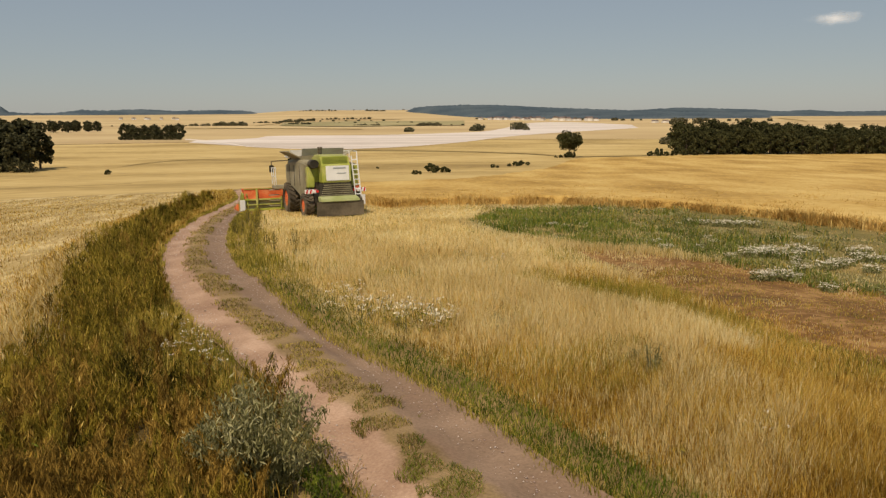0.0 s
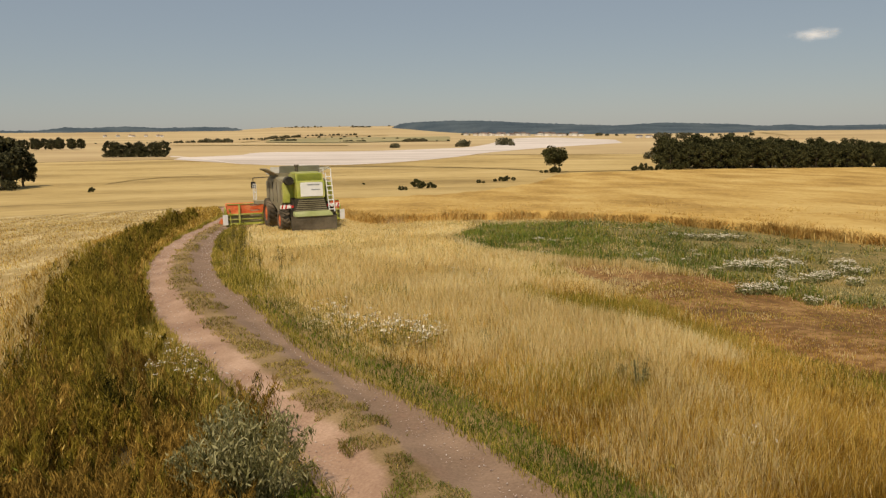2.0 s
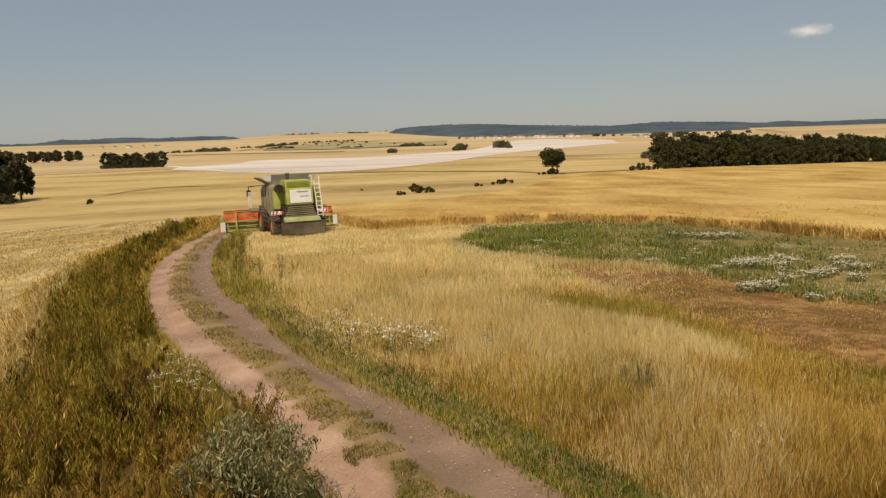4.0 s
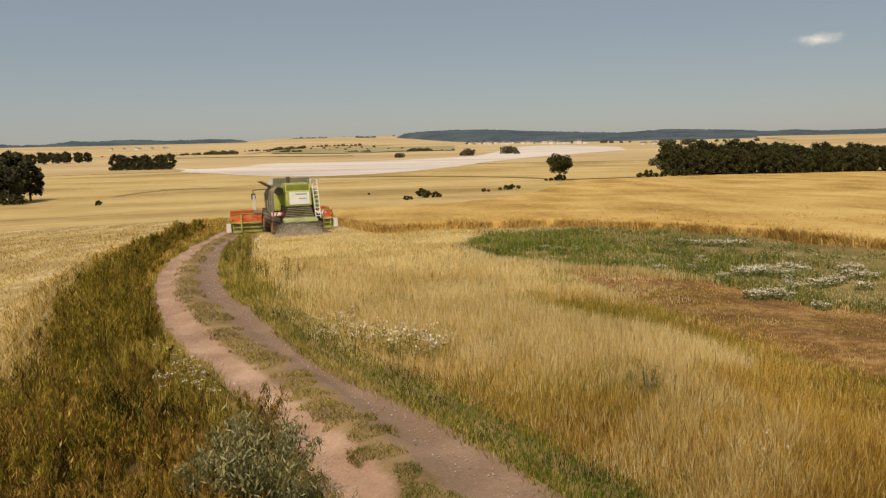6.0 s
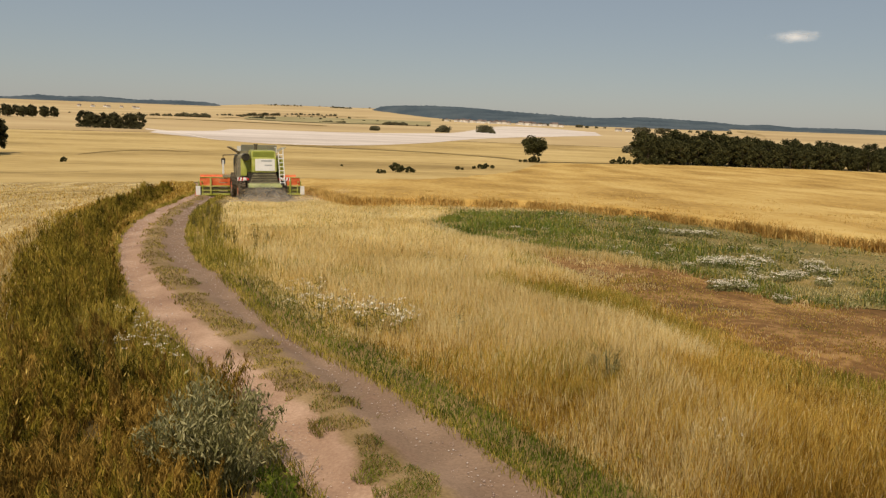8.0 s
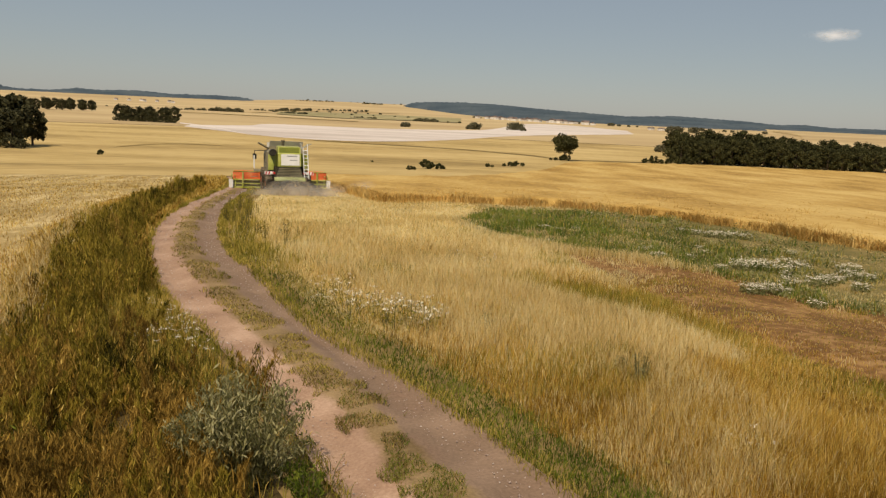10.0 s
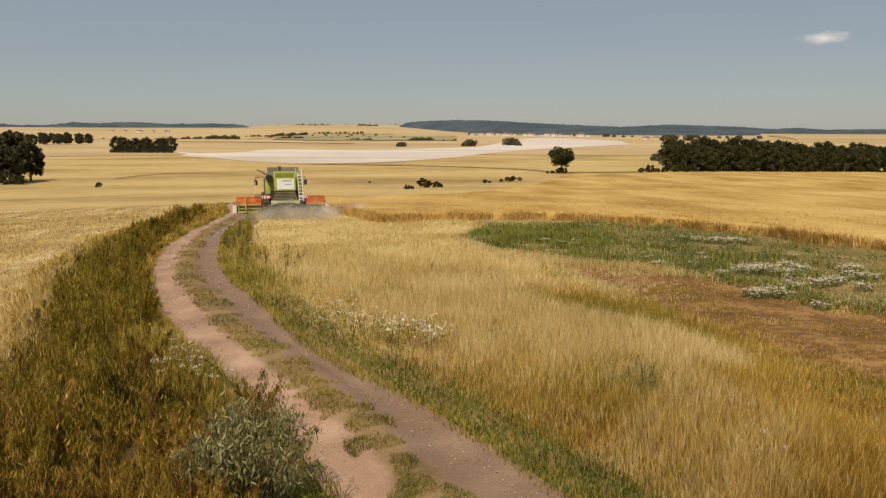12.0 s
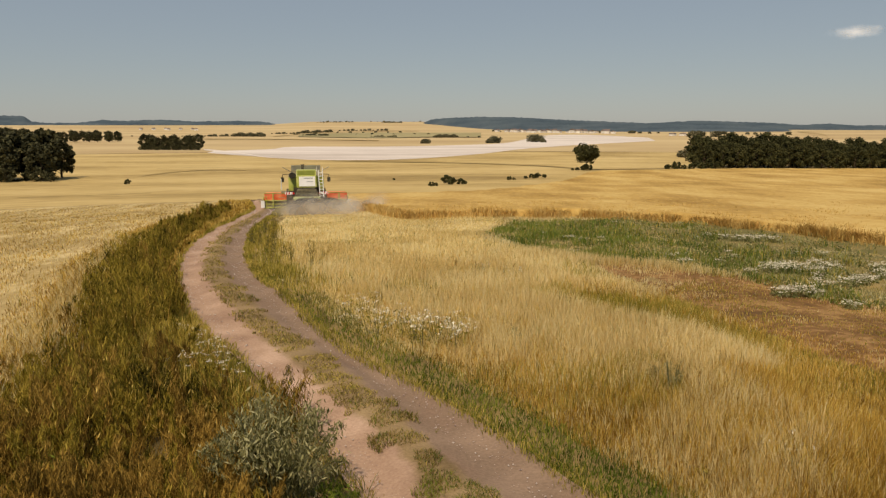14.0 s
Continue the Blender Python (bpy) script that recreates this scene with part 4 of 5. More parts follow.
def flower_clump(name, n_stems, spread, height, head, petal_mat, leaf_mat, label, category, group, leaf_n=120, leaf_size=0.09):
    """Branching stems that carry flat heads of tiny petals, with leaves below."""
    base = tagged(new(name), label, category, group)
    bm = bmesh.new()
    tips = []
    for _ in range(n_stems):
        a, r = rng.uniform(0, 6.28), spread * math.sqrt(rng.random())
        x, y, h = r * math.cos(a), r * math.sin(a), height * rng.uniform(0.65, 1.1)
        top = Vector((x * 1.15 + rng.normal(0, 0.04), y * 1.15 + rng.normal(0, 0.04), h))
        tube(bm, (x * 0.7, y * 0.7, -0.02), top, 0.006, 0.003, 4)
        tips.append(top)
    tagged(part("stalk", bm, M_STEM, base), kind="stuff")
    c = np.array([t[:] for t in tips]).repeat(6, 0)
    c = c + rng.normal(0, 1, c.shape) * np.array([head, head, head * 0.22])
    v, q = leaf_cloud(c, np.full(len(c), head * 0.75) * rng.uniform(0.7, 1.2, len(c)), 0.9, 0.2)
    ob = tagged(new("blossom", array_mesh("blossom", v, [q], petal_mat)), kind="stuff")
    ob.parent = base
    a, r, f = rng.uniform(0, 6.28, leaf_n), spread * np.sqrt(rng.random(leaf_n)), rng.random(leaf_n) * height * 0.75
    v, q = leaf_cloud(np.column_stack([r * np.cos(a), r * np.sin(a), f]), rng.uniform(0.6, 1.3, leaf_n) * leaf_size, 0.35)
    ob = tagged(new("foliage", array_mesh("foliage", v, [q], leaf_mat)), kind="stuff")
    ob.parent = base
    return base


def put(ob, x, y, turn=0.0, size=1.0, copy=True, up=0.0):
    z = float(rise(np.array([x]), np.array([y]))[0]) + up
    ob.scale = (size,) * 3
    m = pose(x, y, z, 0, 0, turn)
    if copy:
        return copy_thing(ob, m)
    ob.matrix_basis = m @ Matrix.Diagonal((size, size, size, 1))
    return ob


def spread_copies(first, places):
    for i, (x, y, s) in enumerate(places):
        put(first, x, y, (i * 137) % 360, s, i > 0)


def flowers():
    white = flower_clump("flower_clump", 13, 0.40, 0.70, 0.052, M_PETAL, M_DRYGREEN, "white yarrow flowers on thin stems in dry grass", "flowers", "white flowers in the meadow")
    spread_copies(white, [(-2.9, 17.4, 1.0), (-2.75, 19.0, 0.8), (-2.2, 16.7, 0.9), (-1.65, 16.3, 0.85), (-1.0, 15.6, 1.0), (-0.6, 15.5, 1.1), (-0.75, 16.4, 0.9), (-0.2, 16.0, 0.8), (-2.45, 17.6, 0.8), (-1.9, 17.2, 0.9), (-1.35, 16.6, 0.9), (-0.3, 15.2, 0.9), (-3.1, 18.6, 0.8), (4.1, 9.3, 0.7), (1.3, 23.5, 0.8), (0.4, 25.0, 0.7), (1.0, 22.0, 0.6)])
    small = flower_clump("flower_clump", 10, 0.28, 0.5, 0.04, M_PETAL, M_WEED, "sparse white yarrow heads among dark weeds", "flowers", "white flowers in the weeds", 40)
    spread_copies(small, [(-6.7, 16.0, 0.6), (-6.4, 15.9, 0.7), (-6.05, 15.5, 0.7), (-5.6, 14.7, 0.8), (-5.3, 14.2, 0.8), (-5.0, 13.7, 0.8), (-4.75, 13.3, 0.8), (-5.45, 13.2, 0.9), (-5.15, 13.0, 0.9), (-4.45, 12.7, 0.8), (-4.2, 12.3, 0.7)])
    yellow = flower_clump("flower_clump", 12, 0.22, 0.55, 0.03, M_YELLOW, M_DRYGREEN, "yellow-green flowering weed in the meadow", "flowers", "yellow weeds in the meadow", 90)
    spread_copies(yellow, [(-1.35, 16.0, 1.0), (-1.2, 15.9, 0.9), (2.9, 8.9, 0.5)])
    chamomile = flower_clump("chamomile_clump", 40, 0.5, 0.48, 0.066, M_PETAL, M_TEAL, "low mound of white chamomile over blue-green leaves", "flowers", "white flower mounds in the weed patch", 260, 0.16)
    places = [(11.6, 38.3, 0.7), (12.4, 38.8, 0.8), (13.0, 38.3, 0.8), (13.4, 37.4, 0.9), (13.9, 36.9, 1), (14.5, 37.1, 1), (15.0, 36.9, 0.9)]
    places += [(8.1, 30.0, 0.7), (8.2, 28.4, 0.7), (8.6, 30.4, 0.6), (9.6, 28.6, 0.6), (9.7, 25.7, 0.6), (10.6, 26.1, 1.0), (11.1, 26.6, 1.1), (11.4, 26.2, 1.0), (12.0, 27.1, 1.0), (12.2, 26.4, 0.8), (13.2, 28.0, 1.1), (13.5, 27.6, 0.9), (12.7, 27.2, 0.7), (11.2, 23.4, 0.8), (9.3, 22.1, 0.8), (9.6, 22.1, 0.8), (10.1, 22.3, 0.9), (10.4, 22.2, 0.6), (10.7, 20.7, 0.65), (12.2, 24.0, 0.9), (12.8, 24.3, 0.9), (13.4, 24.9, 0.8), (15.1, 27.4, 1.1), (14.5, 25.9, 1.0), (13.4, 23.4, 0.8), (14.6, 31.0, 0.7), (13.8, 31.4, 0.6), (11.1, 32.0, 0.5), (10.7, 30.2, 0.6), (15.0, 25.8, 0.8), (4.8, 36.4, 0.7), (5.4, 35.6, 0.6), (3.9, 38.8, 0.6), (4.4, 31.6, 0.5), (6.4, 36.6, 0.5), (9.0, 46.5, 0.6), (11.9, 25.4, 0.6), (11.5, 24.6, 0.5)]
    spread_copies(chamomile, [(x, y, 0.74 * s) for x, y, s in places])


def shrub(name, label, n_stems, spread, height, leaf_mat, leaf_size, leaves, slim=0.24):
    base = tagged(new(name), label, "shrub")
    bm = bmesh.new()
    c = []
    for _ in range(n_stems):
        a, r = rng.uniform(0, 6.28), math.sqrt(rng.random())
        lean = spread * r
        foot = Vector((0.25 * lean * math.cos(a), 0.25 * lean * math.sin(a), -0.03))
        top = Vector((lean * math.cos(a), lean * math.sin(a), height * (1.08 - 0.45 * r * r) * rng.uniform(0.8, 1.08)))
        knee = foot.lerp(top, 0.5) + Vector((0, 0, 0.08 * height))
        tube(bm, foot, knee, 0.010, 0.007, 5)
        tube(bm, knee, top, 0.007, 0.003, 5)
        for f in rng.random(leaves) ** 0.7:
            q = foot.lerp(knee, f * 2) if f < 0.5 else knee.lerp(top, f * 2 - 1)
            c.append((q.x + rng.normal(0, 0.045), q.y + rng.normal(0, 0.045), q.z + rng.normal(0, 0.03)))
    tagged(part("stalk", bm, M_STEM, base), kind="stuff")
    c = np.array(c)
    v, q = leaf_cloud(c, leaf_size * rng.uniform(0.6, 1.5, len(c)), slim, -0.7)
    ob = tagged(new("foliage", array_mesh("foliage", v, [q], leaf_mat)), kind="stuff")
    ob.parent = base
    return base


def tree(name, label, category, group, height, crown_w, trunk_h, leaf_mat, n_leaf=900, leaf=0.55, lobes=12, spread=0.0):
    """A tapered trunk with limbs, and a crown of leafy lobes with gaps between."""
    base = tagged(new(name), label, category, group)
    bm = bmesh.new()
    r = 0.028 * height
    tube(bm, (0, 0, -0.5), (0.05 * r, 0, trunk_h), r * 1.2, r * 0.85, 9)
    tube(bm, (0.05 * r, 0, trunk_h), (0.3 * r, 0.2 * r, height * 0.82), r * 0.85, r * 0.25, 7)
    cen = []
    for i in range(lobes):
        a = i * 2.4 + rng.uniform(-0.3, 0.3)
        f = (i + 0.5) / lobes
        z = trunk_h + (height - trunk_h) * (0.12 + 0.8 * f)
        k = crown_w * 0.5 * (0.72 * math.sin(math.pi * min(1, 0.2 + 0.72 * f)) ** 0.7) * (1 + spread * (f - 0.55))
        c = Vector((k * math.cos(a), k * math.sin(a), z))
        tube(bm, (0, 0, max(trunk_h * 0.8, z - 0.25 * height)), c, r * 0.35, r * 0.1, 4)
        cen.append((c, crown_w * rng.uniform(0.15, 0.24)))
    part("trunk", bm, M_BARK, base)
    pts, big = [], []
    for c, rad in cen:
        # an outer shell of leaves, and a close filling within
        for k, r0, r1, grow in ((n_leaf // lobes, 0.6, 1.08, 1.0), (n_leaf // (3 * lobes), 0.05, 0.65, 1.7)):
            d = rng.normal(size=(k, 3))
            d /= np.linalg.norm(d, axis=1)[:, None]
            d *= (rad * rng.uniform(r0, r1, k))[:, None]
            d[:, 2] *= 0.8
            pts.append(np.array(c[:]) + d)
            big.append(np.full(k, grow))
    pts, big = np.vstack(pts), np.concatenate(big)
    v, q = leaf_cloud(pts, leaf * big * rng.uniform(0.6, 1.4, len(pts)), 0.75)
    ob = new("crown", array_mesh("crown", v, [q], leaf_mat))
    ob.parent = base
    return base


def trees():
    lone = tree("oak_tree", "lone dark broadleaf tree in the stubble", "tree", "", 9.0, 9.6, 3.0, M_LEAF, 3000, 0.55, 13, 0.9)
    put(lone, 41.8, 272, 20, 1.0, False)
    # the pine copse near the field's edge
    pine = tree("pine_tree", "tall dark pine tree in the roadside copse", "tree", "pines of the near copse", 13.5, 9.0, 1.6, M_PINE, 1500, 1.0, 18)
    k = [(-116.8 - 1.9 * i - 1.5 * (i % 3), 197 + 7 * ((i * 5) % 4) - 0.45 * i, 0.78 + 0.09 * ((i * 7) % 4)) for i in range(25)]
    spread_copies(pine, k)
    under = tree("undergrowth_bush", "dark bush at the foot of the copse", "bush", "bushes under the near copse", 3.6, 5, 0.3, M_PINE, 500, 0.5, 8)
    spread_copies(under, [(-266 + 3.6 * i, 588, 0.9 + 0.2 * (i % 2)) for i in range(14)] + [(-111.5 - 4 * i, 192 + 2 * (i % 3), 0.7 + 0.12 * ((i * 5) % 4)) for i in range(10)])
    mid = tree("copse_tree", "dark tree of the distant copse in the field", "tree", "trees of the field copse", 12.0, 10.0, 0.8, M_PINE, 1000, 1.0, 11)
    k = [(-264 + 3.5 * i + 1.2 * float(rng.normal()), 592 + 9 * ((i * 3) % 3), 0.62 + 0.5 * float(rng.random())) for i in range(13)]
    k += [(-545 + 3.1 * i + 2 * float(rng.normal()), 768 + 3.1 * i + 14 * (i % 3), (1.5 - 0.014 * i) * float(rng.uniform(0.8, 1.1))) for i in range(38)]
    spread_copies(mid, k)
    # the wood on the other side of the wheat
    wood = tree("wood_tree", "dense dark green tree of the wood beyond the wheat", "tree", "trees of the wood", 12.0, 9.5, 0.3, M_LEAF, 2000, 0.62, 14)
    k = []
    for i in range(31):
        for row in range(3):
            x = 90 + 4.2 * i + 1.4 * row
            s = (0.74 + 0.055 * ((i * 7 + row * 3) % 4)) * (1.0 if i < 10 else 0.9 - 0.006 * (i - 10))
            k.append((x, 291 + 9 * row + 3 * ((i * 5) % 3) - (0.0 if i < 20 else 1.3 * (i - 20)), s * (1 + 0.16 * row)))
    spread_copies(wood, k)
    bush = tree("bush", "dark round bush in the cut field", "bush", "bushes in the field", 1.9, 2.5, 0.1, M_LEAF, 700, 0.27, 8)
    spread_copies(bush, [(-5.3, 161, 1.0), (-4.2, 161, 0.8), (-8.2, 150, 0.5), (-7.4, 151, 0.4), (-2.4, 162, 0.7), (-1.6, 163, 0.5), (9.7, 191, 0.55), (11.0, 192, 0.35), (16.4, 202, 0.7), (18.0, 204, 0.8), (20.2, 207, 0.55), (14.6, 201, 0.45), (-82.4, 174, 0.65), (-20, 190, 0.3),
                         (74, 283, 1.0), (77.5, 284, 1.5), (80.5, 285, 0.9), (84, 286, 1.2), (86.5, 284, 1.7), (92, 285, 1.5), (38.5, 271, 0.6), (36.5, 270, 0.5), (41.0, 270.5, 1.2), (42.6, 270.8, 1.1)])
    far = tree("far_tree", "rounded dark tree clump in the far fields", "tree", "far tree clumps", 10.0, 20.0, 0.2, M_HAZYLEAF, 520, 1.9, 12)
    k = [(21, 852, 0.8), (27, 856, 0.75), (75, 908, 0.85), (82, 912, 0.75), (84, 880, 0.4)]
    k += [(124 + 6 * i, 440 + 5 * (i % 2), 0.42) for i in range(5)]
    k += [(-398 + 8 * i, 1240 + 6 * (i % 2), 0.5 + 0.15 * (i % 2)) for i in range(7)]
    k += [(x, 1400 + 30 * float(rng.random()), 0.18 + 0.2 * float(rng.random())) for x in rng.uniform(-340, -60, 12)]
    k += [(-60 + 18 * i, 1190, 0.22 + 0.05 * (i % 3)) for i in range(5)]
    k += [(-560 + 16 * i, 1210 + 5 * (i % 3), 0.18) for i in range(8)]
    k += [(345 + 18 * i, 1180 + 20 * (i % 2), 0.9) for i in range(3)]
    k += [(x, 1900 - 1.1 * x + 60 * float(rng.random()), 0.2 + 0.4 * float(rng.random())) for x in np.sort(rng.uniform(50, 560, 30))]
    k += [(-640 + 41 * i + 17 * ((i * 3) % 4), 2830 + 8 * (i % 4), 0.2 + 0.12 * ((i * 5) % 3)) for i in range(11)]
    k += [(-300 + 27 * i, 1660 + 12 * i, 0.28 + 0.1 * (i % 2)) for i in range(6)]
    # hedges between the far fields, as rows of low bushes
    for line, n, size in (
            ([(-444, 1225), (-421, 1239), (-398, 1251)], 12, 0.3),
            ([(-404, 1497), (-354, 1505)], 8, 0.3),
            ([(-362, 1539), (-349, 1636), (-332, 1734)], 12, 0.5),
            ([(-333, 1872), (-278, 1898), (-221, 1919)], 12, 0.4),
            ([(-296, 1300), (-253, 1282)], 8, 0.35),
            ([(-162, 1202), (-123, 1185)], 8, 0.28),
            ([(-59, 1175), (-44, 1178), (-29, 1181)], 12, 0.4),
            ([(-55, 833), (-50, 831)], 8, 0.35),
            ([(-549, 2642), (-492, 2671), (-433, 2697)], 12, 0.35),
            ([(-320, 2665), (-286, 2653), (-251, 2641)], 12, 0.4)):
        for i, (x, y) in enumerate(curve(line, n) if len(line) > 1 else line):
            k.append((float(x), float(y) + 6 * (i % 2), size * (0.7 + 0.2 * ((i * 5) % 4))))
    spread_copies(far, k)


def ridge(name, azs, tops, dists, crest, label):
    """A wooded hill: a long mound whose crest is roughened by treetops."""
    a = np.linspace(azs[0], azs[-1], 260)
    top = np.interp(a, azs, tops)
    prof = np.array([0.0, 0.35, 0.62, 0.82, 0.95, 1.0, 0.5, 0.0])
    foot = np.interp(a, azs, dists)
    verts = []
    for i, az in enumerate(a):
        r = foot[i] + np.array([0, 0.16, 0.34, 0.52, 0.72, 0.88, 0.97, 1.0]) * (crest - foot[i])
        x, y = r * math.sin(radians(az)), r * math.cos(radians(az))
        lo = rise(x, y)[0] - 3
        taper = min(1.0, i / 10, (259 - i) / 14)
        for j in range(8):
            bump = 2.5 * noise.noise((az * 6.0, j * 2.3, 1.0)) + 2.0 * noise.noise((az * 19.0, j * 5.1, 3.0))
            verts.append((x[j], y[j], lo + ((top[i] - lo) * prof[j] + (bump if 0 < j < 7 else 0)) * taper))
    i = np.arange(260 * 8).reshape(260, 8)
    f = np.stack([i[:-1, :-1], i[:-1, 1:], i[1:, 1:], i[1:, :-1]], -1).reshape(-1, 4)
    me = array_mesh(name, verts, [f], M_HAZYWOOD)
    if me.polygons[10].normal.y > 0:
        me.flip_normals()
    tagged(new(name, me), label, "hill", kind="structure")


def distance():
    ridge("wooded_hill_1", [-4.2, -3.8, -1.7, 0.9, 3.3, 7.5, 11.7, 15.6, 19.7, 22.6, 23.7], [22, 39, 46, 49, 47, 36, 28, 21, 15, 6, -11], [2545, 2515, 2326, 2127, 1990, 1880, 1812, 1780, 1791, 1836, 1880], 2700, "long wooded hill on the skyline, haze blue mixed into its green")
    ridge("wooded_hill_2", [12.0, 14.4, 16.7, 19.6, 21.5, 23.3, 25.1, 26.8, 29.6, 36, 42], [30, 38, 45, 38, 34, 24, 30, 21, 23, 19, 15], [3300] * 11, 3700, "farther wooded ridge on the skyline, coloured haze blue")
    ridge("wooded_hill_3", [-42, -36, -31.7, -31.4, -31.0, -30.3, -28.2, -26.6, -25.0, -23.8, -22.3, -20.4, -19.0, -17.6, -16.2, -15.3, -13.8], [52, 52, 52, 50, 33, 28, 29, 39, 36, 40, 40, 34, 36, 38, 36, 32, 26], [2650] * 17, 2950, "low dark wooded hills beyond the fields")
    house = tagged(new("house"), "far white village house with a red-brown roof", "house", "village houses")
    part("wall", box(bmesh.new(), -7, 7, -5, 5, -1, 7), M_WALLW, house)
    part("roof", prism(bmesh.new(), [(-7.8, 6.8), (7.8, 6.8), (0, 10.3)], -5.6, 5.6, "y"), M_ROOF, house)
    for x in (-4, 0, 4):
        part("window", box(bmesh.new(), x - 0.6, x + 0.6, -5.05, -4.9, 2, 3.6), M_GLASS, house)
    k = [(x, 1860 - 1.2 * x + 70 * float(rng.random()), 0.5 + 0.45 * float(rng.random())) for x in np.sort(rng.uniform(60, 300, 40))]
    k += [(340 + 9 * i, 1290 + 14 * (i % 2), 0.5) for i in range(4)]
    k += [(-850 + 24 * i, 1890 + 20 * (i % 3), 0.6) for i in range(7)]
    spread_copies(house, k)
    bm = bmesh.new()
    bmesh.ops.create_grid(bm, x_segments=24, y_segments=10, size=1, matrix=Matrix.Rotation(radians(90), 4, "X"))
    for v in bm.verts:
        v.co = Vector((v.co.x * 190, 8 * noise.noise(v.co * 2), v.co.z * 56))
    cloud = part("cloud", bm, cloud_material(), smooth=True)
    cloud.matrix_basis = pose(1775, 3600, 452, -20, 0, -26)
    tagged(cloud, "small flat white cloud low in a hazy sky", "cloud", kind="structure")


# ---- the combine harvester ----
def wheel(parent, x, y, r, w, lugs):
    """A lugged tyre on a red rim; it turns about its own axle."""
    hub = new("wheel")
    hub.parent = parent
    hub.matrix_basis = pose(x, y, r)
    bm = bmesh.new()
    prof = [(-w / 2, r * 0.56), (-w / 2, r * 0.86), (-w * 0.42, r * 0.95), (w * 0.42, r * 0.95), (w / 2, r * 0.86), (w / 2, r * 0.56)]
    n = 36
    rings = [[bm.verts.new((px, pr * math.cos(k * 2 * math.pi / n), pr * math.sin(k * 2 * math.pi / n))) for k in range(n)] for px, pr in prof]
    for a, b in zip(rings, rings[1:] + rings[:1]):
        for k in range(n):
            bm.faces.new((a[k], a[(k + 1) % n], b[(k + 1) % n], b[k]))
    part("tyre", bm, M_TYRE, hub)
    bm = bmesh.new()
    for k in range(lugs):
        for s in (-1, 1):
            a = (k + (0.5 if s > 0 else 0)) * 2 * math.pi / lugs
            m = Matrix.Rotation(a, 4, "X") @ Matrix.Translation((s * w * 0.24, 0, r * 0.97)) @ Matrix.Rotation(radians(s * 32), 4, "Z") @ Matrix.Diagonal((w * 0.52, 0.075, 0.08, 1))
            bmesh.ops.create_cube(bm, size=1, matrix=m)
    part("tread", bm, M_TYRE, hub)
    bm = bmesh.new()
    tube(bm, (-w * 0.40, 0, 0), (w * 0.40, 0, 0), r * 0.56, None, 28)
    for s in (-1, 1):
        tube(bm, (s * w * 0.40, 0, 0), (s * w * 0.46, 0, 0), r * 0.30, r * 0.24, 18)
        for k in range(8):
            a = k * math.pi / 4
            tube(bm, (s * w * 0.46, r * 0.2 * math.cos(a), r * 0.2 * math.sin(a)), (s * w * 0.49, r * 0.2 * math.cos(a), r * 0.2 * math.sin(a)), 0.022, None, 6)
    part("rim", bm, M_RED, hub, "dusty red steel rim")
    return hub


